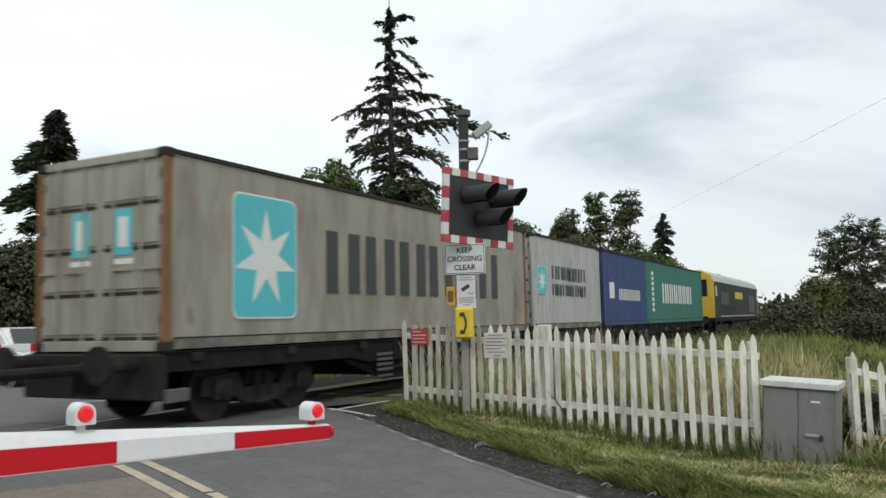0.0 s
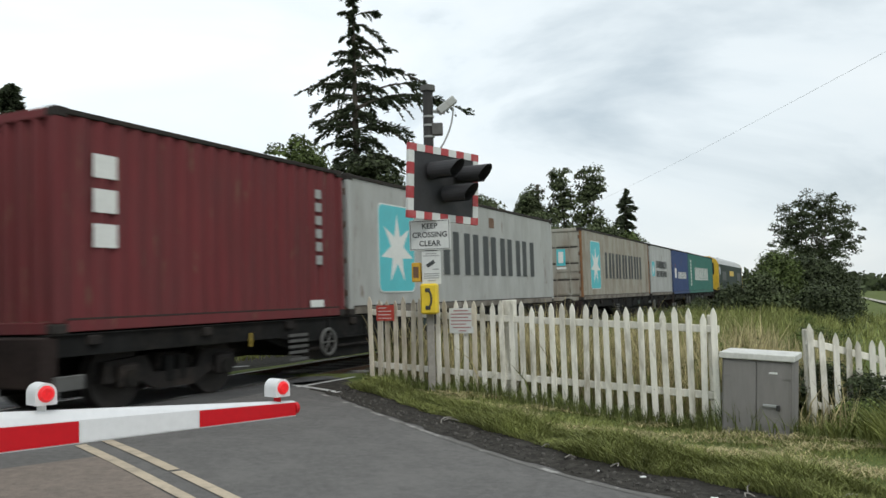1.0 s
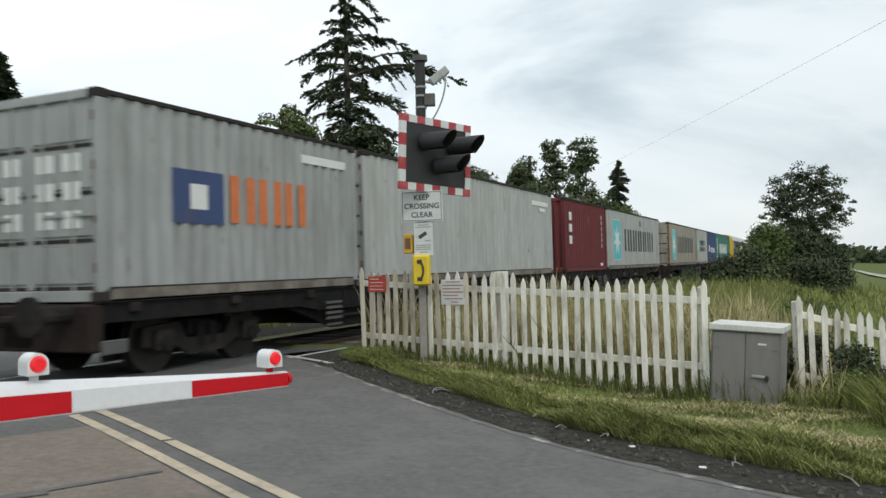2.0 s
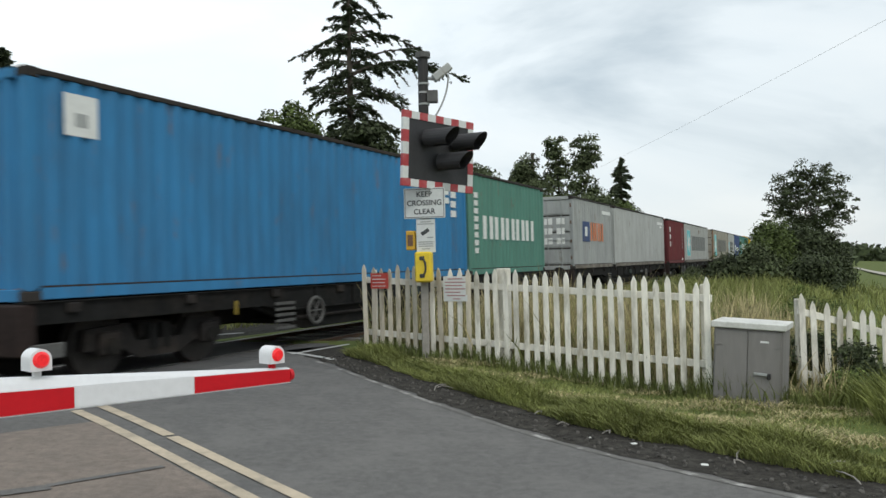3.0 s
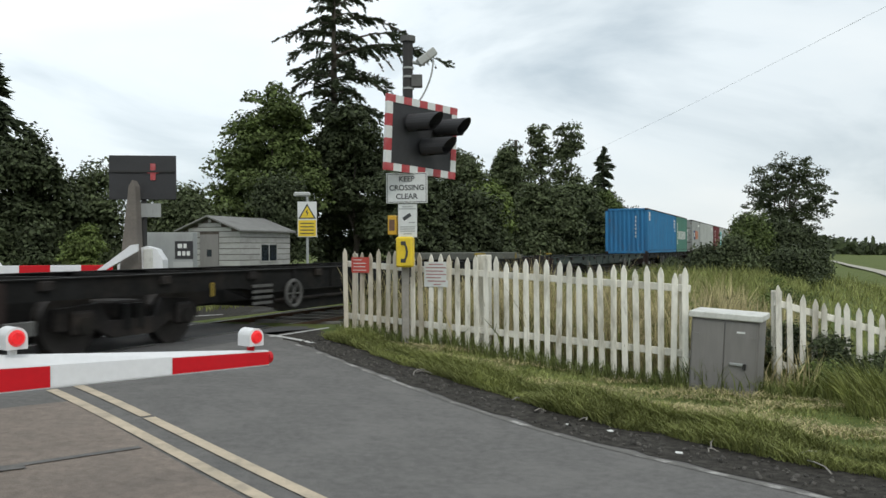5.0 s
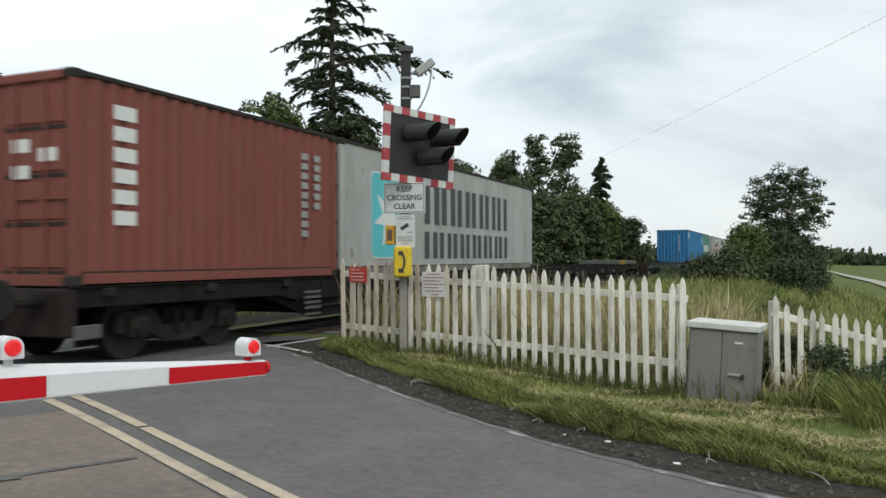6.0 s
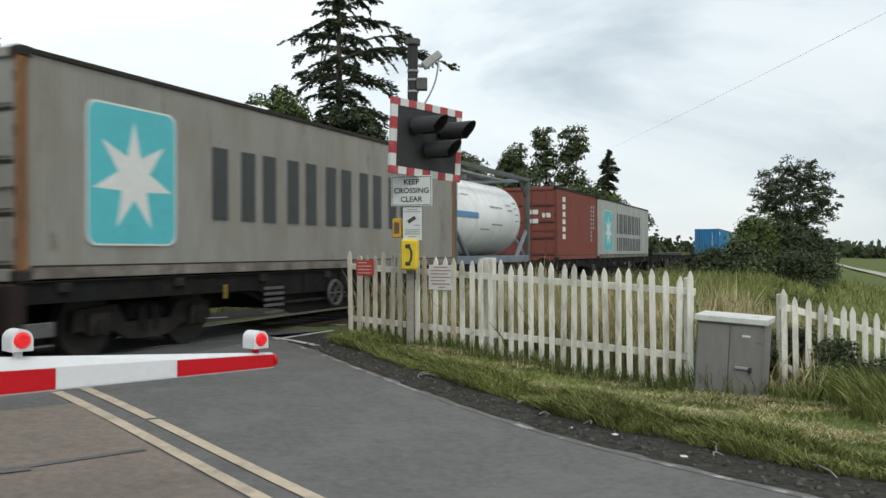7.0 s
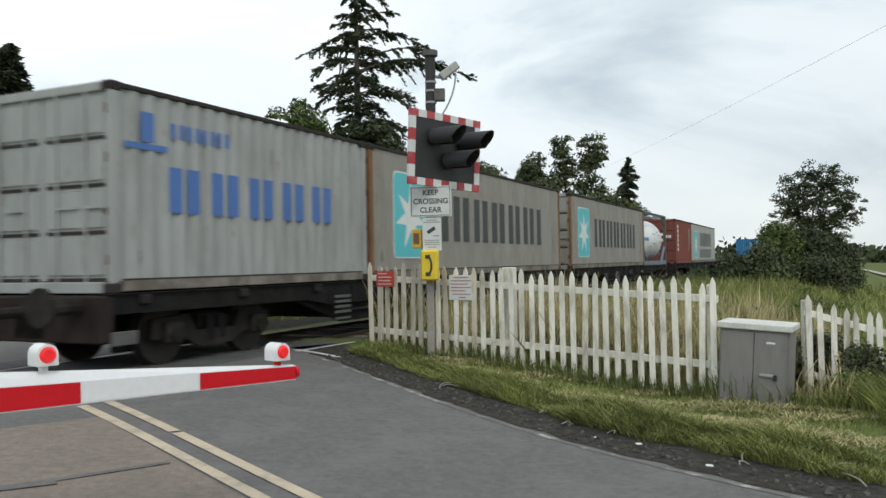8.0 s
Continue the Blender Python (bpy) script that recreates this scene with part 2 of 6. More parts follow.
def tube(pts, r, sides=6):
    """One bent round bar through the points."""
    bm, rings = bmesh.new(), []
    pts = [Vector(p) for p in pts]
    for i, p in enumerate(pts):
        w = (pts[min(i + 1, len(pts) - 1)] - pts[max(i - 1, 0)]).to_track_quat("Z", "Y").to_matrix()
        rings.append([bm.verts.new(p + w @ Vector((r * math.cos(a), r * math.sin(a), 0))) for a in (2 * math.pi * k / sides for k in range(sides))])
    for a, b in zip(rings, rings[1:]):
        for k in range(sides):
            bm.faces.new((a[k], a[(k + 1) % sides], b[(k + 1) % sides], b[k]))
    bm.faces.new(rings[0][::-1])
    bm.faces.new(rings[-1])
    return bm


def prism(pts, y0, y1, bm=None):
    """An outline in x, z pushed from y0 to y1."""
    bm = bm or bmesh.new()
    a = [bm.verts.new((x, y0, z)) for x, z in pts]
    b = [bm.verts.new((x, y1, z)) for x, z in pts]
    bm.faces.new(a)
    bm.faces.new(b[::-1])
    for i in range(len(pts)):
        j = (i + 1) % len(pts)
        bm.faces.new((a[j], a[i], b[i], b[j]))
    bmesh.ops.recalc_face_normals(bm, faces=bm.faces)
    return bm


def empty(name, m=None):
    ob = new(name)
    ob.empty_display_size = 0.2
    if m is not None:
        ob.matrix_world = m
    return ob


def words(name, text, size, m, material, parent, line=1.0, bold=0.0):
    cu = bpy.data.curves.new(name, "FONT")
    cu.body, cu.size, cu.align_x, cu.align_y, cu.extrude, cu.space_line, cu.offset = text, size, "CENTER", "CENTER", 0.001, line, bold
    tmp = bpy.data.objects.new(name, cu)
    scene.collection.objects.link(tmp)
    bpy.context.view_layer.update()
    me = bpy.data.meshes.new_from_object(tmp.evaluated_get(bpy.context.evaluated_depsgraph_get()))
    bpy.data.objects.remove(tmp)
    me.materials.clear()
    me.materials.append(material)
    ob = new(name, me)
    ob.parent = parent
    ob.matrix_basis = m
    return ob


# ---- ground ----
M_GRASS = mat("verge_grass", (0.098, 0.125, 0.038), 0.95, 0, 0.35, 1.5, (0.19, 0.17, 0.075), 0.45, 0.7, 0.6, 35, spec=0.1)
M_ASPH = mat("asphalt", (0.122, 0.118, 0.112), 0.9, 0, 0.30, 14, (0.19, 0.183, 0.172), 0.5, 1.9, 0.6, 120, dirt_lo=0.48, dirt_hi=0.70)
M_ASPH2 = mat("older_asphalt", (0.198, 0.163, 0.136), 0.9, 0, 0.34, 14, (0.085, 0.078, 0.072), 0.5, 0.7, 0.6, 110, dirt_lo=0.5, dirt_hi=0.75)
M_GRIT = mat("roadside_grit", (0.044, 0.041, 0.036), 0.95, 0, 0.7, 14, (0.085, 0.08, 0.07), 0.6, 7, 0.9, 60, spec=0.1)
M_CREAM = mat("worn_cream_line", (0.50, 0.42, 0.31), 0.8, 0, 0.15, 3, (0.14, 0.13, 0.12), 0.55, 5, 0.3, 90)
M_LINE = mat("worn_white_line", (0.5, 0.5, 0.48), 0.8, 0, 0.15, 3, (0.14, 0.13, 0.12), 0.6, 4, 0.3, 90)
M_LINE2 = mat("faded_white_line", (0.36, 0.35, 0.33), 0.85, 0, 0.3, 3, (0.12, 0.115, 0.105), 0.97, 3.2, 0.3, 90, dirt_lo=0.38, dirt_hi=0.52)
M_BALLAST = mat("ballast", (0.11, 0.098, 0.086), 0.95, 0, 0.5, 8, SOOT, 0.6, 4, 1.0, 30)


def spread(lo, hi, fine_lo, fine_hi, step, grow):
    out = list(np.arange(fine_lo, fine_hi + 1e-6, step))
    s, p = step, fine_hi
    while p < hi:
        s *= grow
        p += s
        out.append(p)
    s, p = step, fine_lo
    while p > lo:
        s *= grow
        p -= s
        out.insert(0, p)
    return out


def build_ground():
    xs, ys = spread(-2500, 2500, -14, 16, 0.35, 1.18), spread(-2500, 2500, -3, 32, 0.35, 1.18)
    vs = [(x, y, ground_z(x, y)) for y in ys for x in xs]
    w = len(xs)
    fs = [(j * w + i, j * w + i + 1, (j + 1) * w + i + 1, (j + 1) * w + i) for j in range(len(ys) - 1) for i in range(w - 1)]
    tagged(raw("ground", vs, fs, M_GRASS, smooth_faces=True), "rough green grass and flat fields to the horizon", "ground", kind="structure")


build_ground()


def strip(name, left, right, l0, l1, step, lift, material, label="", category="", kind="structure", parent=None):
    """A sheet along the road between two edges given over the way along it."""
    vs, fs, l, k = [], [], l0, 0
    cols = 10
    n = max(1, round((l1 - l0) / step))
    for i in range(n + 1):
        l = l0 + (l1 - l0) * i / n
        a, b = left(l), right(l)
        for c in range(cols + 1):
            p = ROAD_L * l + ROAD_N * (a + (b - a) * c / cols)
            vs.append((p.x, p.y, road_z(p.x, p.y) + lift))
    for i in range(n):
        for c in range(cols):
            q = i * (cols + 1) + c
            fs.append((q, q + 1, q + cols + 2, q + cols + 1))
    ob = raw(name, vs, fs, material, parent)
    if not parent:
        tagged(ob, label, category, kind=kind)
    return ob


road = strip("road", lambda l: -0.25, lambda l: road_edge(l) + 0.28, -40, 90, 0.3, 0.0, M_ASPH, "worn grey asphalt country road over the crossing", "road")
strip("asphalt_patch", lambda l: -0.2, lambda l: 2.62 + 0.02 * math.sin(l), -6, 7.6, 0.3, 0.004, M_ASPH2, parent=road)
strip("grit_edge", lambda l: road_edge(l) + 0.07 + 0.09 * noise.noise((l * 2.3, 0, 0)) + 0.05 * noise.noise((l * 7, 2, 0)), lambda l: road_edge(l) + 1.0 + 0.06 * math.sin(l * 1.7), -6, 11.3, 0.15, 0.004, M_GRIT, parent=road)
for n0 in (2.635, 2.905):
    for l0, l1 in ((-8, 6.66), (6.72, 8.4)) if n0 > 2.8 else ((-8, 8.2),):
        strip("centre_line", lambda l, n0=n0: n0, lambda l, n0=n0: n0 + 0.105, l0, l1, 0.3, 0.008, M_CREAM, parent=road)
strip("edge_line", lambda l: road_edge(l) - 0.035, lambda l: road_edge(l) + 0.035, -6, 10.4, 0.2, 0.004, M_LINE2, parent=road)


def ground_bar(name, p, q, w, material, parent, lift=0.0085):
    p, q = Vector((*p, 0)), Vector((*q, 0))
    side = (q - p).normalized().cross(Vector((0, 0, 1))) * w / 2
    n = 8
    vs, fs = [], []
    for i in range(n + 1):
        c = p.lerp(q, i / n)
        for s in (-side, side):
            vs.append((c.x + s.x, c.y + s.y, road_z(c.x, c.y) + lift))
    for i in range(n):
        fs.append((2 * i, 2 * i + 1, 2 * i + 3, 2 * i + 2))
    return raw(name, vs, fs, material, parent)


ground_bar("crossing_line", (-2.64, 12.59), (-1.81, 11.64), 0.1, M_LINE, road)
ground_bar("crossing_line", (-2.55, 12.3), (-1.55, 14.3), 0.1, M_LINE, road)
ground_bar("crossing_line", (-7.6, 14.2), (-4.4, 16.6), 0.15, M_LINE, road)
for p, q, w in (((-3.9, 4.5), (-3.3, 4.98), 0.09), ((-3.32, 5.0), (-2.75, 5.42), 0.15), ((-2.78, 5.44), (-2.2, 6.0), 0.08)):
    ground_bar("tar_seam", p, q, w, M_ASPH, road, 0.008)


def rail_frame(s=0.0, z=0.0):
    p = ACROSS * TRACK + ALONG * s
    return pose(p.x, p.y, z, 0, 0, RAIL_TURN)


def build_track():
    fr = rail_frame()
    prof = [(-0.07, -0.16), (0.07, -0.16), (0.07, -0.14), (0.012, -0.12), (0.012, -0.04), (0.035, -0.03), (0.035, 0.0), (-0.035, 0.0), (-0.035, -0.03), (-0.012, -0.04), (-0.012, -0.12), (-0.07, -0.14)]
    track = tagged(empty("railway_track", fr), "single railway track of worn steel rails on ballast", "railway track", kind="structure")
    for y in (-0.755, 0.755):
        bm = bmesh.new()
        a = [bm.verts.new((-150, y + px, pz)) for px, pz in prof]
        b = [bm.verts.new((900, y + px, pz)) for px, pz in prof]
        for i in range(len(prof)):
            j = (i + 1) % len(prof)
            bm.faces.new((a[i], a[j], b[j], b[i]))
        part("rail", bm, M_RUSTY, track)
        part("rail_head", box(-150, 900, y - 0.03, y + 0.03, 0.0005, 0.004), M_TREAD, track)
    for x0, x1 in ((-150, 3.4), (11.95, 900)):
        bm = bmesh.new()
        n = 60 if x1 < 20 else 400
        ys = (-2.6, -1.7, -0.6, 0, 0.6, 1.7, 2.6)
        zs = (-0.45, -0.10, -0.07, -0.07, -0.07, -0.10, -0.45)
        g = [[bm.verts.new((x0 + (x1 - x0) * i / n, yy + random.uniform(-.05, .05), zz + random.uniform(-.02, .02))) for yy, zz in zip(ys, zs)] for i in range(n + 1)]
        for i in range(n):
            for k in range(6):
                bm.faces.new((g[i][k], g[i + 1][k], g[i + 1][k + 1], g[i][k + 1]))
        part("ballast", bm, M_BALLAST, track)
    bm = bmesh.new()
    g = [[bm.verts.new((11.9 + 1.5 * i, yy + random.uniform(-.12, .12), zz + random.uniform(-.02, .02))) for yy, zz in ((2.3, -0.3), (3.0, -0.14), (4.6, -0.11), (6.4, -0.30))] for i in range(40)]
    for i in range(39):
        for k in range(3):
            bm.faces.new((g[i][k], g[i + 1][k], g[i + 1][k + 1], g[i][k + 1]))
    part("cinder_path", bm, M_GRIT, track, "dark cinder strip beside the ballast")
    sl = box(-0.13, 0.13, -1.25, 1.25, -0.2, -0.055)
    s0 = part("sleeper", sl, mat("concrete_sleeper", (0.25, 0.24, 0.22), 0.9, vary=0.2, dirt=SOOT, dirt_scale=3), track)
    s0.location.x = 13.4
    for i in range(1, 120):
        o = s0.copy()
        scene.collection.objects.link(o)
        o.location.x = 13.4 + 0.65 * i
    # crossing deck between and beside the rails
    deck = mat("crossing_panel_rubber", (0.075, 0.075, 0.075), 0.85, 0, 0.2, 2, (0.12, 0.115, 0.105), 0.5, 1, 0.4, 60)
    for i in range(4):
        for y0, y1 in ((-0.66, 0.66), (-1.62, -0.835), (0.835, 1.62)):
            part("deck_panel", box(3.5 + 2.1 * i, 3.5 + 2.1 * i + 2.08, y0, y1, -0.1, 0.004, 0.01), deck, track)


build_track()

# ---- the train ----
MOVING = []  # thing, place of its rear end along the train


def corrugated(x0, x1, y, z0, z1, depth, pitch, flip=1, axis="x"):
    """A sheet with trapezoid ribs that stand upright."""
    pts, x, n = [], x0, max(1, round((x1 - x0) / pitch))
    p = (x1 - x0) / n
    for i in range(n):
        b = x0 + i * p
        pts += [(b, 0), (b + 0.25 * p, 0), (b + 0.5 * p, depth), (b + 0.75 * p, depth)]
    pts.append((x1, 0))
    bm = bmesh.new()
    lo = [bm.verts.new((a, y + flip * d, z0) if axis == "x" else (y + flip * d, a, z0)) for a, d in pts]
    hi = [bm.verts.new((a, y + flip * d, z1) if axis == "x" else (y + flip * d, a, z1)) for a, d in pts]
    for i in range(len(pts) - 1):
        bm.faces.new((lo[i], lo[i + 1], hi[i + 1], hi[i]))
    bmesh.ops.recalc_face_normals(bm, faces=bm.faces)
    return bm


W2, HT, FLOOR = 1.219, 2.591, 1.0
PALE = (M_BEIGE, M_BEIGE2, M_LGREY, M_GREY)


def container(name, length, material, label, u_rear, rear_doors=True, post=None, ribs=0.28, rail=None):
    c = empty(name)
    tagged(c, label, "shipping container", "containers of the train")
    post, rail = post or material, rail or material
    h, e = HT, 0.012
    part("side_panel", corrugated(0.09, length - 0.09, -W2 + 0.012, 0.15, h - 0.07, 0.036, ribs), material, c)
    part("side_panel", corrugated(0.09, length - 0.09, W2 - 0.012, 0.15, h - 0.07, 0.036, ribs, -1), material, c)
    part("roof", box(0.05, length - 0.05, -W2 + 0.05, W2 - 0.05, h - 0.05, h - 0.012), material, c)
    part("floor", box(0.05, length - 0.05, -W2 + 0.05, W2 - 0.05, 0.10, 0.15), M_RUSTY, c)
    for y in (-1, 1):
        a, b = sorted((y * W2, y * (W2 - 0.07)))
        part("bottom_rail", box(0.17, length - 0.17, a, b, 0.02, 0.155, 0.008), M_SILL if material in PALE else rail, c)
        # a dark strip painted in as the shadow line above the bottom rail
        part("rail_shadow_line", box(0.17, length - 0.17, *sorted((y * (W2 - 0.001), y * (W2 - 0.05))), 0.156, 0.176), M_RAILDK, c)
        part("top_rail", box(0.17, length - 0.17, a, b, h - 0.075, h - 0.01, 0.008), M_RAILDK, c)
        for x in (0, length):
            s = 1 if x == 0 else -1
            x0, x1 = sorted((x + s * 0.004, x + s * 0.12))
            part("corner_post", box(x0, x1, a, b, 0.118, h - 0.118, 0.01), post, c)
            for z0 in (0, h - 0.118):
                x0, x1 = sorted((x, x + s * 0.178))
                part("corner_casting", box(x0, x1, *sorted((y * (W2 + 0.003), y * (W2 - 0.162))), z0, z0 + 0.118, 0.012), M_RAILDK, c)
    for x, doors in ((0, rear_doors), (length, False)):
        s = 1 if x == 0 else -1
        x0, x1 = sorted((x + s * 0.005, x + s * 0.09))
        part("end_rail", box(x0, x1, -W2 + 0.163, W2 - 0.163, h - 0.12, h - 0.005, 0.01), rail, c)
        part("end_sill", box(x0, x1, -W2 + 0.163, W2 - 0.163, 0.0, 0.14, 0.01), rail, c)
        if not doors:
            part("end_panel", corrugated(-W2 + 0.07, W2 - 0.07, x + s * 0.012, 0.14, h - 0.12, 0.07, 0.27, s, "y"), material, c)
            continue
        for y in (-1, 1):
            a, b = sorted((y * 0.01, y * (W2 - 0.075)))
            d = part("door", box(x + 0.045, x + 0.085, a, b, 0.15, h - 0.125, 0.008), material, c)
            for k in range(4):  # raised panels between the bars
                z0 = 0.22 + k * 0.58
                # dark strip drawn in the recess as its shadow
                part("door_shadow_line", box(x + 0.036, x + 0.0448, a + 0.06, b - 0.06, z0 - 0.075, z0 - 0.03), M_RAILDK, d)
                part("door_rib", box(x + 0.028, x + 0.0445, a + 0.08, b - 0.08, z0, z0 + 0.46, 0.012), material, d)
            for yy in (0.28, 0.78):
                part("lock_rod", rod((x + 0.01, y * yy, 0.10), (x + 0.01, y * yy, h - 0.08), 0.017, sides=8), material, d)
                part("handle", box(x - 0.004, x + 0.012, *sorted((y * yy, y * (yy + 0.36))), 1.04, 1.075), material, d)
            for z in (0.35, 0.95, 1.6, 2.2):
                part("hinge", box(x + 0.02, x + 0.06, *sorted((y * (W2 - 0.12), y * (W2 - 0.02))), z, z + 0.12, 0.005), M_RUSTY, d)
    MOVING.append((c, u_rear, FLOOR))
    return c


def plate(c, name, x0, x1, z0, z1, material, label="", lift=0.0):
    """Paint or a sticker on the near side."""
    y = -W2 + 0.0105 - lift
    part(name, box(x0, x1, y - 0.0015, y, z0, z1), material, c, label)


def end_plate(c, name, y0, y1, z0, z1, material, label=""):
    part(name, box(0.022, 0.0265, y0, y1, z0, z1), material, c, label)


def star_panel(c, x0, x1, z0, z1):
    y = -W2 + 0.0105
    r, pts = 0.14, []
    for cx, cz, a0 in ((x1 - r, z1 - r, 0), (x0 + r, z1 - r, 90), (x0 + r, z0 + r, 180), (x1 - r, z0 + r, 270)):
        pts += [(cx + r * math.cos(radians(a0 + k * 22.5)), cz + r * math.sin(radians(a0 + k * 22.5))) for k in range(5)]
    mx, mz = (x0 + x1) / 2, (z0 + z1) / 2
    rim = [(mx + (px - mx) * 1.035, mz + (pz - mz) * 1.03) for px, pz in pts]
    part("emblem_rim", prism(rim, y - 0.0005, y), M_WHITE, c, "white rim of the emblem")
    part("emblem_panel", prism(pts, y - 0.003, y - 0.001), M_SKY, c, "turquoise emblem panel with rounded corners")
    R1, R2 = 0.415 * (z1 - z0), 0.165 * (z1 - z0)
    st = []
    for k in range(14):
        a = radians(90 + k * 360 / 14)
        rr = R1 if k % 2 == 0 else R2
        st.append((mx + rr * math.cos(a) * 0.96, mz - 0.02 + rr * math.sin(a)))
    part("emblem_star", prism(st, y - 0.005, y - 0.0035), M_WHITE, c, "white seven-pointed star")


def lettering(c, x0, x1, z0, z1, count, material, gap=0.16, name="brand_bar"):
    """A painted brand name, drawn as plain bars: a pair of uprights for each letter."""
    p = (x1 - x0) / count
    t = 0.29 * p
    for i in range(count):
        a = x0 + i * p
        b = a + p * (1 - gap)
        plate(c, name, a, a + t, z0, z1, material)
        plate(c, name, b - t, b, z0, z1, material)


def stack(c, x0, x1, z0, z1, count, material):
    """Small writing that runs down: one bar for each letter."""
    p = (z1 - z0) / count
    for i in range(count):
        plate(c, "code_bar", x0, x1, z0 + i * p, z0 + i * p + 0.68 * p, material)


def wagon(u_rear, length, frame_mat, label, extend_front=0.0, extend_rear=0.0, wheel_at=0.0):
    """A low container flat with a deep side sill and two bogies; local x runs forward from the rear."""
    w = empty("flat_wagon")
    tagged(w, label, "flat wagon", "wagons of the train")
    top = 0.985 - FLOOR
    for y in (-1, 1):
        pts = [(0.1, top), (length - 0.1, top), (length - 0.1, top - 0.24), (length - 4.3, top - 0.26), (length - 4.8, top - 0.34), (4.8, top - 0.34), (4.3, top - 0.26), (0.1, top - 0.24)]
        a, b = sorted((y * 1.20, y * 1.12))
        part("side_sill", prism(pts, a, b), frame_mat, w)
        part("sill_flange", box(0.1, length - 0.1, *sorted((y * 1.24, y * 1.05)), top + 0.001, top + 0.014), frame_mat, w)
        part("lower_flange", box(4.85, length - 4.85, *sorted((y * 1.225, y * 1.105)), top - 0.362, top - 0.342), frame_mat, w)
        belly = [(3.95, top - 0.22), (length - 3.95, top - 0.22), (length - 5.5, top - 0.70), (5.5, top - 0.70)]
        # near-black on the green wagon too: its colour carries the inset's shade
        part("belly_girder", prism(belly, *sorted((y * 1.10, y * 1.03))), M_FRAME, w)
        for k in range(7):
            x = 5.7 + k * (length - 11.4) / 6
            part("sill_rib", box(x - 0.03, x + 0.03, *sorted((y * 1.228, y * 1.201)), top - 0.335, top - 0.01), frame_mat, w)
        for k in range(10):  # twist-lock pockets and brackets under the deck edge
            x = 0.7 + k * (length - 1.4) / 9
            part("lock_bracket", box(x - 0.09, x + 0.09, *sorted((y * 1.262, y * 1.202)), top - 0.13, top - 0.012, 0.012), M_BOGIE, w)
        for x, sd in ((length - 4.1, -1),):
            part("gusset", prism([(x, top - 0.2), (x + sd * 0.55, top - 0.2), (x + sd * 0.55, top - 0.58), (x + sd * 0.45, top - 0.6)], *sorted((y * 1.228, y * 1.205))), M_GUSSET if frame_mat == M_FRAMEG else M_HEADSTOCK, w, "triangular gusset plate")
    for k in range(6):
        x = 6.1 + k * (length - 12.2) / 5
        part("brake_gear", box(x - 0.22, x + 0.3, -0.9, 0.9, top - 0.66 - 0.04 * (k % 2), top - 0.40, 0.02), M_FRAME, w)
    part("brake_pipe", rod((5.2, -1.14, top - 0.5), (length - 5.2, -1.14, top - 0.5), 0.03, sides=8), M_BOGIE, w)
    for k in range(13):
        x = 0.2 + k * (length - 0.4) / 12
        part("cross_beam", box(x - 0.07, x + 0.07, -1.118, 1.118, top - 0.15, top - 0.005), M_FRAME, w)
    part("centre_sill", box(0.0, length, -0.28, 0.28, top - 0.55, top - 0.16, 0.02), M_FRAME, w)
    for x in (0.0, length):
        s = -1 if x == 0 else 1
        part("headstock", box(*sorted((x, x - s * 0.22)), -1.22, 1.22, top - 0.58, top - 0.01, 0.02), M_HEADSTOCK, w)
        for y in (-0.865, 0.865):
            if (s < 0 and extend_rear) or (s > 0 and extend_front):
                bm = rod((x, y, top - 0.12), (x + s * 0.5, y, top - 0.12), 0.11, sides=12)
                rod((x + s * 0.5, y, top - 0.12), (x + s * 0.56, y, top - 0.12), 0.23, sides=16, bm=bm)
                part("buffer", bm, M_BOGIE, w)
        ext = 1.75 if (s < 0 and extend_rear) or (s > 0 and extend_front) else 0.68
        part("drawbar", rod((x, 0, top - 0.2), (x + s * ext, 0, top - 0.2), 0.07, sides=8), M_BOGIE, w)
        part("step_plate", box(*sorted((x - s * 0.15, x - s * 0.55)), -1.26, -1.20, top - 0.62, top - 0.45, 0.01), M_STEP, w)
    part("brake_wheel", ring(wheel_at or (length - 5.95 if extend_rear else 5.6), -1.27, top - 0.40, 0.215), M_STEP, w, "hand brake wheel")
    part("load_plate", box(length * 0.5 - 0.25, length * 0.5 + 0.25, -1.245, -1.237, top - 0.30, top - 0.14), M_FRAMEG, w)
    part("data_plate", box(length * 0.62, length * 0.62 + 0.5, -1.245, -1.237, top - 0.3, top - 0.2), M_STEP, w)
    xs = 5.3 if extend_rear else 4.75
    lad = part("side_step", box(xs - 0.26, xs + 0.26, -1.262, -1.25, top - 0.64, top - 0.60), M_STEP, w, "grey slatted step")
    for k in range(4):
        part("step_slat", box(xs - 0.26, xs + 0.26, -1.262, -1.25, top - 0.53 + k * 0.09, top - 0.485 + k * 0.09), M_STEP, lad)
    part("yellow_tag", box(length * 0.56, length * 0.56 + 0.09, -1.25, -1.238, top - 0.5, top - 0.42), M_DULLYEL, w, "small yellow tag")
    if extend_front:
        part("yellow_tag", box(3.5, 3.56, -1.27, -1.262, top - 0.34, top - 0.14), M_DULLYEL, w, "dull yellow brake lever")
    part("reservoir", rod((length * 0.4, -0.8, top - 0.5), (length * 0.4 + 1.1, -0.8, top - 0.5), 0.17, sides=14), M_FRAME, w)
    for xc in (2.3, length - 2.3):
        bogie(w, xc)
    MOVING.append((w, u_rear, FLOOR))
    return w


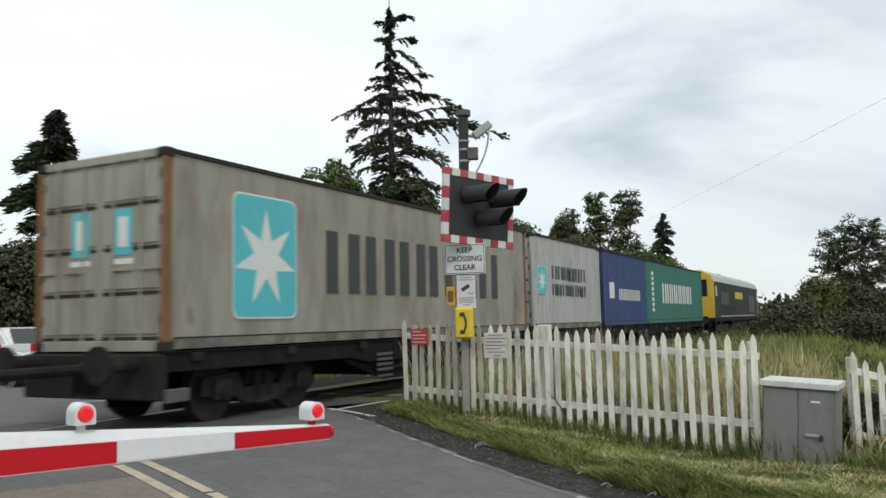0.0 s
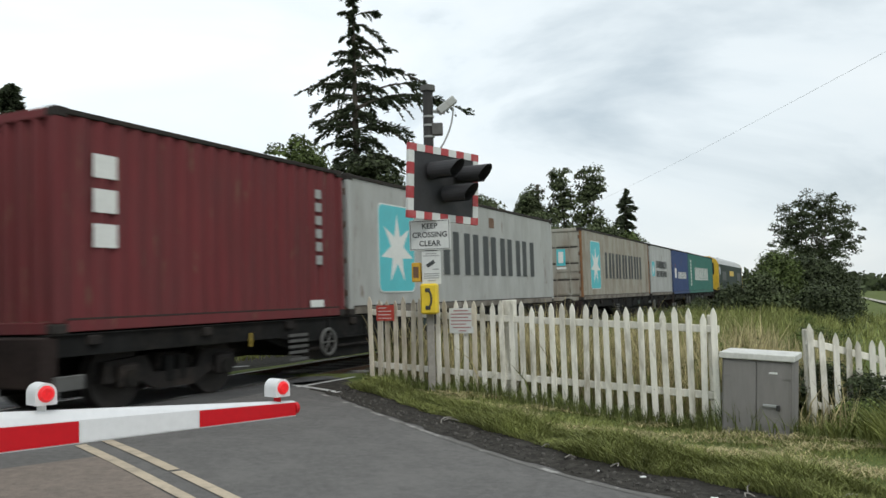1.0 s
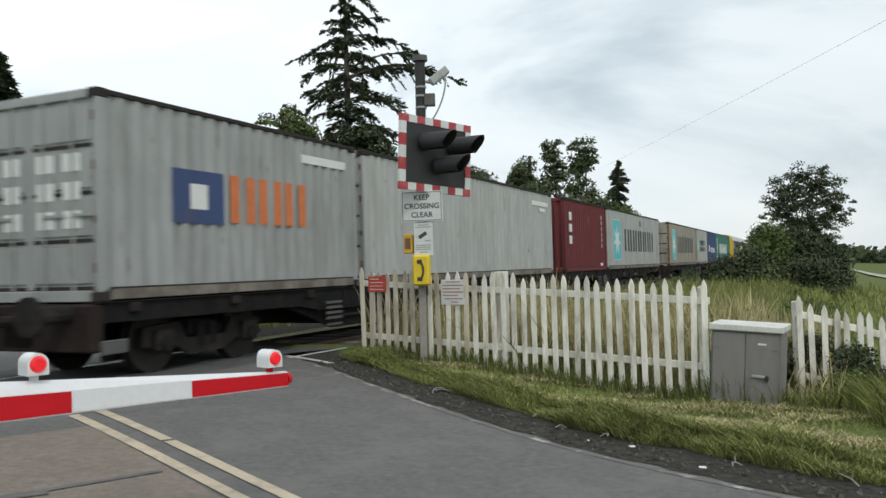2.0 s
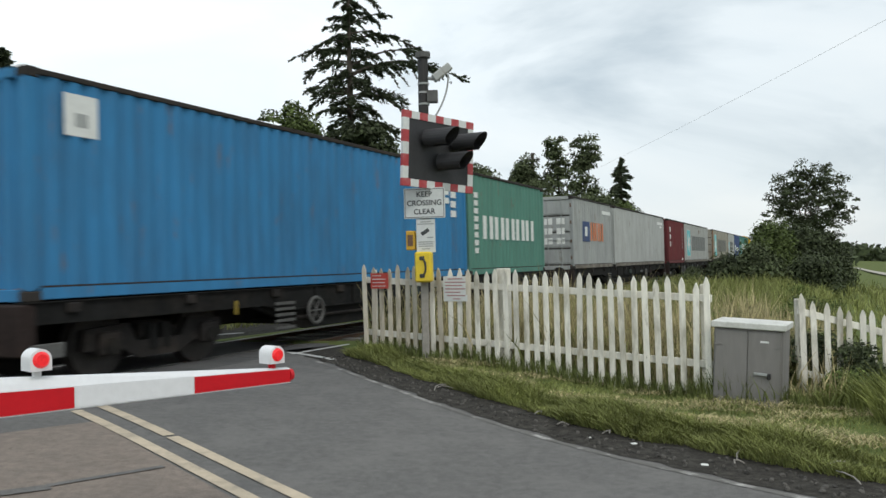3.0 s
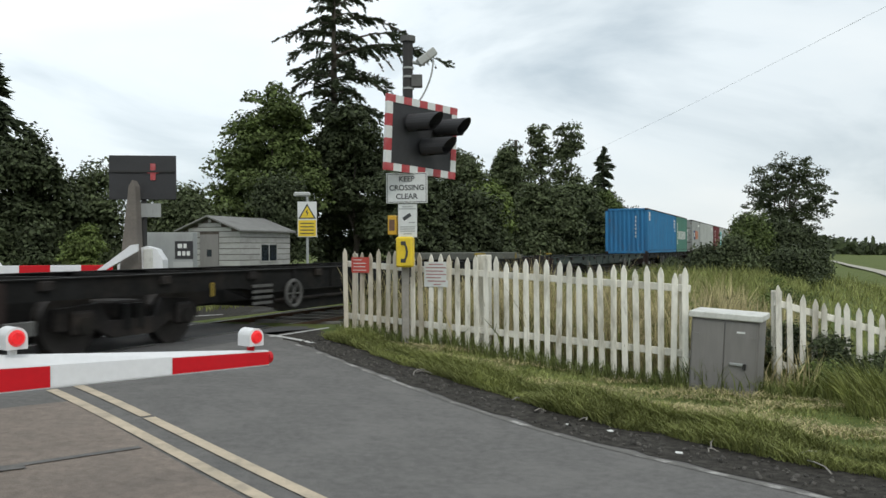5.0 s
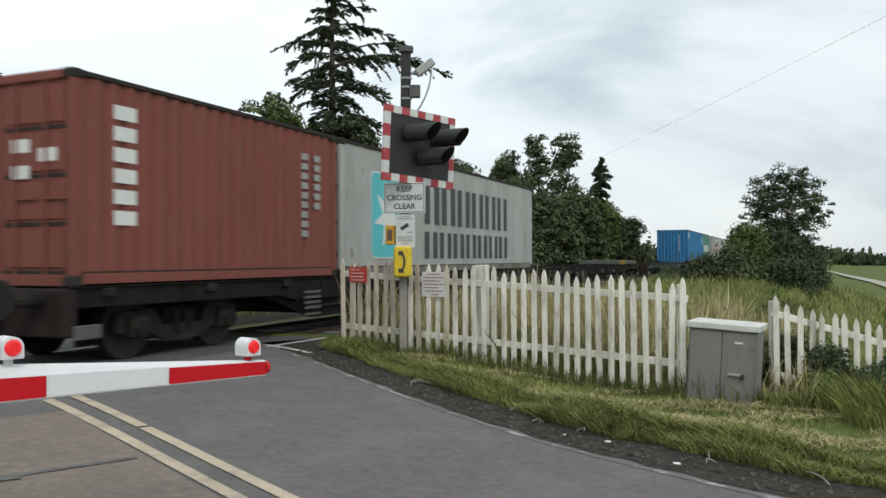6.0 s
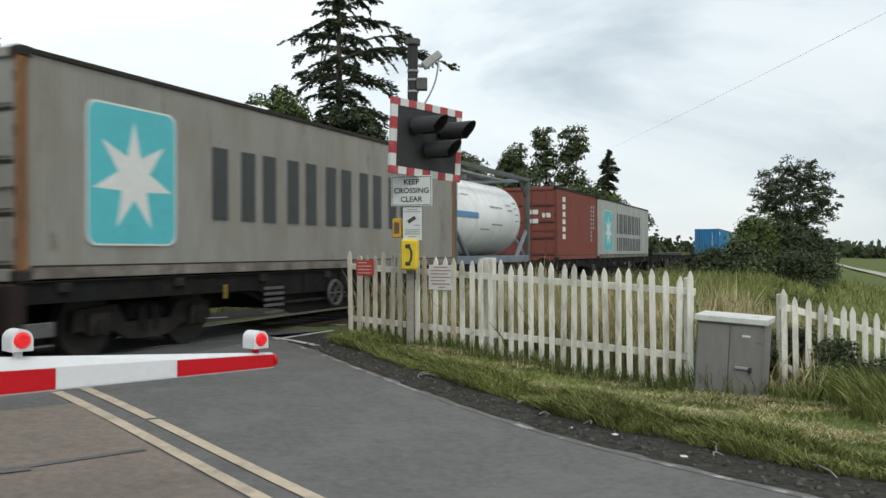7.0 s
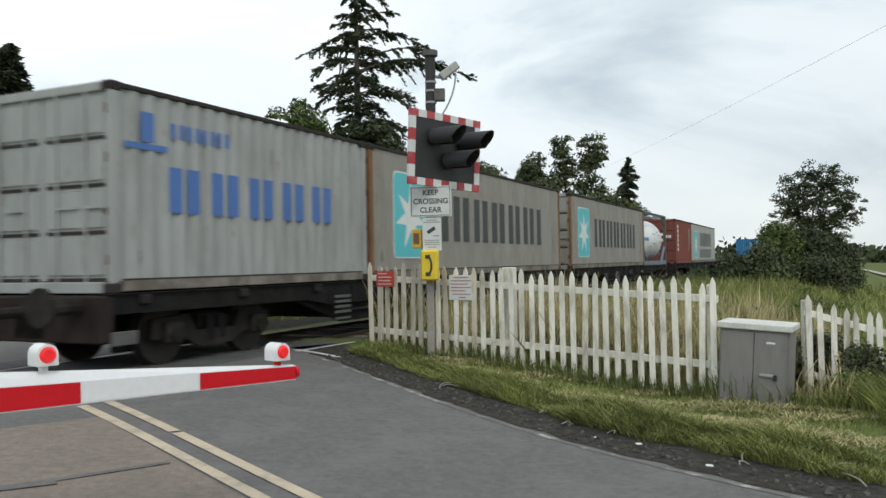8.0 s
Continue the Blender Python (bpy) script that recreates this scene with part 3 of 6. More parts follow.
def ring(x, y, z, r):
    bm = bmesh.new()
    n, m = 20, 6
    g = []
    for i in range(n):
        a = 2 * math.pi * i / n
        g.append([bm.verts.new((x + (r + 0.03 * math.cos(t)) * math.cos(a), y + 0.03 * math.sin(t), z + (r + 0.03 * math.cos(t)) * math.sin(a))) for t in (2 * math.pi * k / m for k in range(m))])
    for i in range(n):
        for k in range(m):
            bm.faces.new((g[i][k], g[(i + 1) % n][k], g[(i + 1) % n][(k + 1) % m], g[i][(k + 1) % m]))
    for a in (0, 60, 120):
        c, s = math.cos(radians(a)) * r, math.sin(radians(a)) * r
        rod((x - c, y, z - s), (x + c, y, z + s), 0.015, sides=6, bm=bm)
    bmesh.ops.recalc_face_normals(bm, faces=bm.faces)
    return bm


def bogie(w, xc):
    b = new("bogie")
    b.parent, b.location = w, (xc, 0, -FLOOR)
    for y in (-1, 1):
        pts = [(-1.25, 0.36), (-1.2, 0.62), (-0.55, 0.66), (-0.4, 0.42), (0.4, 0.42), (0.55, 0.66), (1.2, 0.62), (1.25, 0.36), (0.65, 0.34), (0.35, 0.2), (-0.35, 0.2), (-0.65, 0.34)]
        part("bogie_frame", prism(pts, *sorted((y * 0.98, y * 0.88))), M_BOGIE, b)
        for x in (-0.9, 0.9):
            part("axle_box", box(x - 0.16, x + 0.16, *sorted((y * 1.08, y * 0.97)), 0.28, 0.58, 0.03), M_BOGIE, b)
            bm = rod((x, y * 1.0, 0.40), (x, y * 1.12, 0.40), 0.11, sides=12)
            part("axle_cap", bm, M_FRAME, b)
        for x in (-0.12, 0.12):
            part("spring", rod((x, y * 0.93, 0.3), (x, y * 0.93, 0.62), 0.09, sides=8), M_FRAME, b)
    part("bolster", box(-0.25, 0.25, -0.9, 0.9, 0.42, 0.66, 0.03), M_BOGIE, b)
    for y in (-1, 1):
        # dark plate added inside the wheels to stop daylight showing through the bogie
        part("daylight_baffle", box(-1.5, 1.5, *sorted((y * 0.58, y * 0.50)), 0.20, 0.46, 0.02), M_FRAME, b)
        for x in (-0.42, 0.42):
            part("brake_shoe", box(x - 0.05, x + 0.05, *sorted((y * 0.86, y * 0.68)), 0.22, 0.58, 0.02), M_BOGIE, b)
    for x in (-0.9, 0.9):
        ws = part("wheelset", rod((x, -0.9, 0.42), (x, 0.9, 0.42), 0.075, sides=10), M_BOGIE, b)
        for y in (-1, 1):
            bm = rod((x, y * 0.69, 0.42), (x, y * 0.82, 0.42), 0.42, sides=28)
            rod((x, y * 0.68, 0.42), (x, y * 0.70, 0.42), 0.445, sides=28, bm=bm)
            rod((x, y * 0.80, 0.42), (x, y * 0.835, 0.42), 0.16, sides=12, bm=bm)
            part("wheel", bm, M_WHEEL, b)


def pair(u_front, u_rear, mat_, label, ef, er):
    w = wagon(u_rear + 0.15, u_rear - u_front + 0.3, mat_, label, ef, er, 11.6 if u_front > 140 else 6.6 if u_front > 120 else 0.0)
    L = u_rear - u_front + 0.3
    if 79 < u_front < 80:  # a folded bulkhead frame lies on the bare deck
        part("folded_frame", box(L - 3.6, L - 0.75, -1.19, 1.19, 0.003, 0.20, 0.015), M_BEAM, w, "grey-green folded frame on the deck")
        part("frame_foot", box(L - 0.74, L - 0.12, -1.15, 1.15, 0.003, 0.13, 0.015), M_BEAM, w)
        part("frame_end", box(L - 3.66, L - 3.605, -1.2, -0.9, 0.003, 0.19, 0.01), M_DULLYEL, w, "dull yellow end bar")
        part("frame_end", box(L - 0.98, L - 0.90, -1.2, -1.191, 0.02, 0.19), M_DULLYEL, w, "dull yellow end bar")
    if 57 < u_front < 58:  # the hand rail over the coupling
        part("hand_rail", box(-0.42, 0.10, -1.18, -1.12, 0.10, 0.15, 0.01), M_DULLYEL, w, "dull yellow hand rail")
        part("rail_stanchion", box(0.03, 0.09, -1.17, -1.13, -0.1, 0.099), M_FRAME, w)


DARK_W = "dark weathered steel container wagon with bogies"
for uf, ur, mm, lb, ef, er in (
    (-44.64, -26.5, M_FRAME, DARK_W, 1, 0), (-26.22, -7.46, M_FRAME, DARK_W, 0, 1), (-4.0, 14.45, M_FRAME, DARK_W, 1, 0),
    (15.89, 34.51, M_FRAME, DARK_W, 0, 1), (37.89, 56.27, M_FRAME, DARK_W, 1, 0),
    (57.7, 76.2, M_FRAMEG, "empty dark green container wagon with bare deck", 0, 1), (79.5, 97.8, M_FRAME, "empty black container wagon with bare deck", 1, 0),
    (99.1, 117.48, M_FRAME, DARK_W, 0, 1), (120.78, 138.92, M_FRAME, DARK_W, 1, 0), (140.21, 158.63, M_FRAME, DARK_W, 0, 1)):
    pair(uf, ur, mm, lb, ef, er)

FT40, FT20 = 12.192, 6.058
c = container("shipping_container", FT40, M_TEAL, "dark green steel container with white lettering bars", -32.45)
lettering(c, 2.9, 9.4, 0.85, 1.7, 7, M_WHITE)
stack(c, 1.0, 1.35, 0.5, 2.2, 8, M_WHITE)
c = container("shipping_container", FT20, M_NAVY, "navy blue steel container with small white markings", -26.6)
plate(c, "emblem_bar", 0.7, 1.3, 0.95, 1.5, M_WHITE)
plate(c, "emblem_dot", 0.85, 1.05, 1.58, 1.72, M_BRICK)
lettering(c, 1.9, 4.9, 0.9, 1.3, 7, M_WHITE)
c = container("shipping_container", FT20, M_LGREY, "light grey steel container with small turquoise emblem", -20.1)
star_panel(c, 0.37, 1.08, 0.98, 1.72)
lettering(c, 1.5, 4.6, 1.4, 1.78, 6, M_BLACK)
lettering(c, 1.5, 4.6, 0.95, 1.27, 7, M_BLACK)
c = container("shipping_container", FT40, M_BEIGE, "weathered beige-grey container with rusty post and star emblem", -7.46, True, M_RUSTPOST, 0.09, M_BEIGE)
star_panel(c, 1.26, 2.65, 0.42, 2.16)
lettering(c, 3.45, 10.55, 0.80, 1.82, 6, M_BLACK)
for y in (-0.62, 0.18):
    end_plate(c, "door_emblem", y, y + 0.34, 1.25, 1.85, M_SKY)
    part("door_emblem_light", box(0.019, 0.0215, y + 0.08, y + 0.26, 1.35, 1.75), M_WHITE, c)
    end_plate(c, "door_notice", y - 0.02, y + 0.36, 1.13, 1.2, M_WHITE)
c = container("shipping_container", FT40, M_LGREY, "light grey container with star emblem and black lettering bars", 8.18, True, M_LGREY, 0.09, M_LGREY)
star_panel(c, 1.12, 2.60, 0.43, 2.13)
lettering(c, 3.41, 10.6, 0.79, 1.79, 6, M_BLACK)
plate(c, "patch", 6.9, 7.25, 2.02, 2.28, M_RUSTY)
c = container("shipping_container", FT20, M_MAROON, "dark maroon ribbed container with white vertical lettering bars", 14.42, False)
stack(c, 0.54, 0.90, 1.0, 2.25, 3, M_WHITE)
stack(c, 5.2, 5.38, 0.9, 2.25, 6, M_GREY)
plate(c, "notice", 5.0, 5.4, 0.18, 0.3, M_WHITE)
for i in range(7):
    end_plate(c, "code_bar", 0.35, 0.47, 0.85 + i * 0.2, 0.98 + i * 0.2, M_GREY)
c = container("shipping_container", FT40, M_LGREY, "plain light grey ribbed container with white label bars", 28.15)
plate(c, "label_bar", 10.2, 11.8, 2.12, 2.26, M_WHITE)
plate(c, "label_bar", 10.9, 11.5, 1.95, 2.06, M_WHITE)
c = container("shipping_container", FT20, M_GREY, "grey container with small dark and orange logo shapes", 34.5)
plate(c, "logo_square", 1.25, 2.3, 1.0, 1.74, M_NAVY)
plate(c, "logo_square", 1.6, 1.95, 1.2, 1.55, M_WHITE, lift=0.003)
lettering(c, 2.45, 4.5, 1.04, 1.74, 3, M_ORANGE)
plate(c, "label_bar", 4.3, 5.7, 2.12, 2.26, M_WHITE)
for y in (-0.9, -0.45, 0.15, 0.6):
    for z in (0.9, 1.25, 1.6):
        end_plate(c, "door_notice", y, y + 0.3, z, z + 0.22, M_WHITE)
c = container("shipping_container", FT20, M_GREEN, "mid green ribbed container with white lettering bars", 43.97)
lettering(c, 0.98, 5.2, 0.92, 1.52, 5, M_WHITE)
stack(c, 0.40, 0.66, 0.55, 2.15, 8, M_WHITE)
c = container("shipping_container", FT40, M_BLUE, "bright blue ribbed container with plain blue end", 56.3, False, M_BLUE)
plate(c, "label", 0.51, 0.99, 1.89, 2.38, M_WHITE, "white label")
plate(c, "label_mark", 0.66, 0.84, 2.0, 2.16, M_GREY, lift=0.003)
stack(c, 10.9, 11.2, 1.7, 2.3, 3, M_WHITE)
stack(c, 11.3, 11.6, 1.4, 2.3, 4, M_WHITE)
for i in range(6):
    end_plate(c, "code_bar", -0.62, -0.5, 0.9 + i * 0.22, 1.04 + i * 0.22, M_WHITE)
c = container("shipping_container", FT40, M_LGREY, "clean light grey container with star emblem, two rows of bars", 111.3, True, M_LGREY, 0.09)
star_panel(c, 1.24, 2.77, 0.35, 2.07)
lettering(c, 3.84, 9.85, 1.12, 2.05, 6, M_BLACK)
lettering(c, 3.84, 9.85, 0.32, 0.94, 7, M_BLACK)
c = container("shipping_container", FT20, M_BRICK, "faded red-brown container with white vertical lettering bars", 117.5)
stack(c, 0.66, 1.04, 0.75, 2.34, 6, M_WHITE)
stack(c, 4.9, 5.1, 0.7, 2.2, 9, M_GREY)
stack(c, 5.3, 5.5, 1.2, 2.2, 6, M_GREY)
for y, z in ((-0.95, 1.5), (-0.5, 1.62), (0.2, 1.1), (0.2, 1.35), (0.2, 1.6), (0.62, 1.1), (0.62, 1.35), (-0.5, 1.3)):
    end_plate(c, "door_notice", y, y + 0.3, z, z + 0.16, M_WHITE)
for ur, lb in ((138.95, "weathered grey-beige container with rusty posts and star emblem"), (152.4, "weathered grey-beige container with star emblem beside a light grey one")):
    c = container("shipping_container", FT40, M_BEIGE2, lb, ur, True, M_RUSTPOST, 0.09, M_BEIGE2)
    star_panel(c, 0.95, 2.42, 0.43, 2.14)
    lettering(c, 3.2, 10.45, 0.79, 1.84, 6, M_BLACK)
c = container("shipping_container", FT20, M_GREY, "light grey container with five blue lettering bars", 158.6, True, M_GREY)
lettering(c, 0.98, 5.1, 1.02, 1.62, 5, M_LOGOBLUE, 0.3)
plate(c, "logo_bar", 0.23, 0.95, 1.8, 1.88, M_LOGOBLUE)
plate(c, "logo_bar", 0.5, 0.72, 1.9, 2.28, M_LOGOBLUE)
lettering(c, 1.02, 2.23, 2.0, 2.2, 4, M_LOGOBLUE)


def tank_container(u_rear):
    L = FT20
    c = tagged(empty("tank_container"), "white round tank in a blue-grey steel frame", "tank container", "containers of the train")
    bm = bmesh.new()
    prof = [(0.20, 0.0), (0.22, 0.45), (0.30, 0.8), (0.42, 1.0), (0.55, 1.08), (L - 0.55, 1.08), (L - 0.42, 1.0), (L - 0.30, 0.8), (L - 0.22, 0.45), (L - 0.20, 0.0)]
    n, rings = 40, []
    for x, r in prof:
        rings.append([bm.verts.new((x, r * math.cos(a), 1.28 + r * math.sin(a))) for a in (2 * math.pi * i / n for i in range(n))])
    for k in range(len(prof) - 1):
        for i in range(n):
            j = (i + 1) % n
            bm.faces.new((rings[k][i], rings[k + 1][i], rings[k + 1][j], rings[k][j]))
    bmesh.ops.remove_doubles(bm, verts=bm.verts, dist=0.001)
    bmesh.ops.recalc_face_normals(bm, faces=bm.faces)
    tank = part("tank", bm, M_TANK, c, "white insulated tank shell", True)
    for x in (0.75, 2.1, 3.6, 5.2):
        bm = bmesh.new()
        g = [[bm.verts.new((xx, rr * math.cos(a), 1.28 + rr * math.sin(a))) for a in (2 * math.pi * i / n for i in range(n))] for xx, rr in ((x, 1.081), (x, 1.092), (x + 0.06, 1.092), (x + 0.06, 1.081))]
        for k in range(3):
            for i in range(n):
                bm.faces.new((g[k][i], g[k + 1][i], g[k + 1][(i + 1) % n], g[k][(i + 1) % n]))
        part("band", bm, M_TANK, tank)

    def on_tank(name, x0, x1, a0, a1, mm):
        bm = bmesh.new()
        g = [[bm.verts.new((x, -1.094 * math.cos(radians(a)), 1.28 + 1.094 * math.sin(radians(a)))) for x in (x0, x1)] for a in np.linspace(a0, a1, 5)]
        for k in range(4):
            bm.faces.new((g[k][0], g[k][1], g[k + 1][1], g[k + 1][0]))
        part(name, bm, mm, tank)
    on_tank("blue_stripe", 0.3, 1.95, -4, 4, M_STRIPE)
    for x0, x1, a0, a1 in ((2.9, 3.9, 14, 16), (3.0, 3.9, -12, -10), (4.3, 4.7, 20, 22), (4.4, 4.8, 12, 14), (5.0, 5.3, 25, 28), (5.0, 5.25, 16, 18), (5.0, 5.3, 6, 8), (5.0, 5.25, -4, -2), (1.0, 1.5, 28, 30), (2.2, 2.9, -20, -18)):
        on_tank("marking_bar", x0, x1, a0, a1, M_GREY)
    for y in (-1, 1):
        a, b = sorted((y * W2, y * (W2 - 0.12)))
        part("bottom_beam", box(0.16, L - 0.16, a, b, 0.0, 0.2, 0.01), M_TANKF, c)
        part("top_beam", box(0.16, L - 0.16, a, b, HT - 0.12, HT, 0.01), M_TANKT, c)
        for x in (0, L):
            s = 1 if x == 0 else -1
            x0, x1 = sorted((x, x + s * 0.16))
            part("corner_post", box(x0, x1, a, b, 0, HT, 0.015), M_TANKT, c)
            part("brace", rod((x + s * 0.1, y * 1.12, 0.95), (x + s * 1.15, y * 1.12, 0.12), 0.065, sides=6), M_TANKF, c)
            part("brace", rod((x + s * 0.1, y * 1.12, 2.0), (x + s * 0.75, y * 1.12, HT - 0.08), 0.05, sides=6), M_TANKT, c)
    for x in (0.04, L - 0.14):
        for z in (0.0, HT - 0.12):
            part("end_beam", box(x, x + 0.1, -W2 + 0.12, W2 - 0.12, z, z + 0.12, 0.01), M_TANKF, c)
        part("end_brace", rod((x + 0.05, -1.1, 0.1), (x + 0.05, 0.2, HT - 0.1), 0.04, sides=6), M_TANKF, c)
    part("walkway", box(0.3, L - 0.3, -0.45, 0.45, HT - 0.05, HT - 0.02), M_GREY, c)
    part("manhole", rod((L / 2, 0, HT - 0.22), (L / 2, 0, HT - 0.06), 0.28, sides=16), M_GREY, c)
    MOVING.append((c, u_rear, FLOOR))


tank_container(126.75)


def locomotive(u_rear):
    """A heavy diesel: cabs at both ends, tall hood with a sloped pale roof, two three-axle bogies."""
    L = 21.0
    c = tagged(empty("diesel_locomotive"), "dark green diesel locomotive with yellow ends and grey roof", "locomotive")
    body = [(-1.28, 0.0), (-1.3, 2.05), (-1.12, 2.42), (-0.6, 2.7), (0.6, 2.7), (1.12, 2.42), (1.3, 2.05), (1.28, 0.0)]

    def hull(name, outline, x0, x1, mm, inset=0.0, label=""):
        bm = bmesh.new()
        a = [bm.verts.new((x0, y, z)) for y, z in outline]
        b = [bm.verts.new((x1, y, z)) for y, z in outline]
        for i in range(len(outline)):
            j = (i + 1) % len(outline)
            bm.faces.new((a[i], a[j], b[j], b[i]))
        bm.faces.new(a[::-1])
        bm.faces.new(b)
        bmesh.ops.recalc_face_normals(bm, faces=bm.faces)
        return part(name, bm, mm, c, label)
    low = [p for p in body if p[1] <= 2.06]
    hull("hood", low, 0.51, L - 0.51, M_LOCOG, label="dark green hood side")
    roof = [(-1.3, 2.051), (-1.12, 2.42), (-0.6, 2.7), (0.6, 2.7), (1.12, 2.42), (1.3, 2.051)]
    hull("roof", roof, 0.51, L - 0.51, M_ROOFG, label="pale grey sloped roof")
    for x0, x1 in ((0.3, 0.5), (L - 0.5, L - 0.3)):
        cab = hull("cab", body, x0, x1, M_LOCOY, label="yellow cab")
        xs = x0 if x0 < 5 else x1
        s = -1 if x0 < 5 else 1
        for y in (-0.95, 0.1):
            part("windscreen", box(*sorted((xs, xs + s * 0.012)), y, y + 0.88, 1.2, 2.15), M_GLASS, cab)
        part("side_window", box(*((0.75, 1.35) if x0 < 5 else (L - 1.35, L - 0.75)), -1.316, -1.302, 1.2, 1.8), M_GLASS, cab)
    part("sole_bar", box(0.2, L - 0.2, -1.32, 1.32, -0.25, -0.005, 0.02), M_FRAME, c)
    part("waist_stripe", box(2.4, L - 2.4, -1.312, -1.303, 0.02, 0.10), M_GREY, c)
    part("logo_bar", box(8.5, 12.0, -1.312, -1.303, 1.15, 1.6), M_LOCOY, c)
    for i in range(6):
        part("hood_door", box(3.0 + i * 1.1, 3.9 + i * 1.1, -1.318, -1.302, 0.2, 0.62), M_LOCOG, c)
    part("radiator_grille", box(L - 6, L - 2.8, -1.318, -1.302, 0.3, 1.5), M_BLACK, c)
    part("air_intake", box(2.6, 5.6, -1.318, -1.302, 0.75, 1.5), M_BLACK, c)
    part("fuel_tank", box(7.2, L - 7.2, -1.25, 1.25, -0.85, -0.26, 0.08), M_FRAME, c)
    part("exhaust", box(9, 10.2, -0.25, 0.25, 2.7, 2.85, 0.02), M_BLACK, c)
    for xc in (3.6, L - 3.6):
        b = new("bogie")
        b.parent, b.location = c, (xc, 0, 0)
        for y in (-1, 1):
            part("bogie_frame", box(-2.3, 2.3, *sorted((y * 1.2, y * 1.05)), -0.8, -0.4, 0.05), M_BOGIE, b)
            for x in (-1.8, 0, 1.8):
                part("wheel", rod((x, y * 0.7, -0.64), (x, y * 0.84, -0.64), 0.52, sides=24), M_WHEEL, b)
    for x, s in ((0.3, -1), (L - 0.3, 1)):
        for y in (-0.865, 0.865):
            bm = rod((x, y, -0.15), (x + s * 0.5, y, -0.15), 0.11)
            rod((x + s * 0.5, y, -0.15), (x + s * 0.56, y, -0.15), 0.24, sides=16, bm=bm)
            part("buffer", bm, M_BOGIE, c)
    MOVING.append((c, u_rear, 1.16))


locomotive(-47.6)

# ---- crossing furniture ----
M_PICKET = mat("weathered_white_paint", (0.79, 0.765, 0.68), 0.8, 0, 0.16, 4, (0.25, 0.225, 0.16), 0.85, 3.5, 0.25, 50, stretch=(1, 1, 0.3), random_tint=0.14, spec=0.2, spots=(0.30, 0.26, 0.19))
M_BAREPICKET = mat("worn_cream_paint", (0.60, 0.545, 0.44), 0.85, 0, 0.2, 4, (0.20, 0.17, 0.12), 0.85, 3.5, 0.25, 50, stretch=(1, 1, 0.3), random_tint=0.16, spec=0.2)
M_POST = mat("weathered_grey_post", (0.30, 0.28, 0.25), 0.85, 0, 0.2, 6, (0.12, 0.12, 0.09), 0.5, 4, 0.2, 40)
M_DARKPOST = mat("dark_steel_post", (0.028, 0.027, 0.026), 0.7, 0.0, 0.2, 6)
M_SIGNRED = mat("faded_red_band", (0.42, 0.05, 0.055), 0.55, 0, 0.15, 6, (0.4, 0.25, 0.25), 0.4, 6)
M_SIGNWHITE = mat("white_sign_face", (0.66, 0.68, 0.66), 0.5, 0, 0.08, 4, (0.35, 0.36, 0.33), 0.3, 4)
M_BACKBOARD = mat("dull_black_board", (0.028, 0.028, 0.03), 0.6, 0, 0.2, 5)
M_HOOD = mat("black_hood", (0.026, 0.026, 0.028), 0.6, 0, 0.15, 5)
M_LENS = mat("dark_red_lens", (0.08, 0.008, 0.012), 0.2, 0, 0.1, 5)
M_REDLIT = mat("lit_red_lens", (0.55, 0.012, 0.016), 0.3, 0, 0.35, 18, emit=0.7)
M_PHONE = mat("yellow_plastic", (0.78, 0.56, 0.03), 0.4, 0, 0.08, 5, (0.3, 0.24, 0.08), 0.3, 7)
M_BOOMRED = mat("red_reflective_sheet", (0.58, 0.010, 0.018), 0.45, 0, 0.08, 5, (0.36, 0.02, 0.025), 0.3, 5, spec=0.25)
M_BOOMWHITE = mat("white_boom_paint", (0.76, 0.77, 0.78), 0.4, 0, 0.06, 4, (0.45, 0.45, 0.45), 0.25, 4)
M_CAB = mat("grey_cabinet_paint", (0.215, 0.205, 0.195), 0.65, 0, 0.1, 3, (0.12, 0.115, 0.10), 0.5, 2, 0.1, 40, stretch=STREAK)
M_LID = mat("pale_lid_paint", (0.62, 0.62, 0.58), 0.6, 0, 0.12, 4, (0.25, 0.25, 0.2), 0.4, 5)


def picket_mesh(h, paint=M_PICKET):
    bm = prism([(-0.036, 0), (0.036, 0), (0.036, h - 0.09), (0.018, h - 0.035), (0.0, h), (-0.018, h - 0.035), (-0.036, h - 0.09)], -0.011, 0.011)
    me = bpy.data.meshes.new("picket")
    bm.to_mesh(me)
    bm.free()
    me.materials.append(paint)
    return me


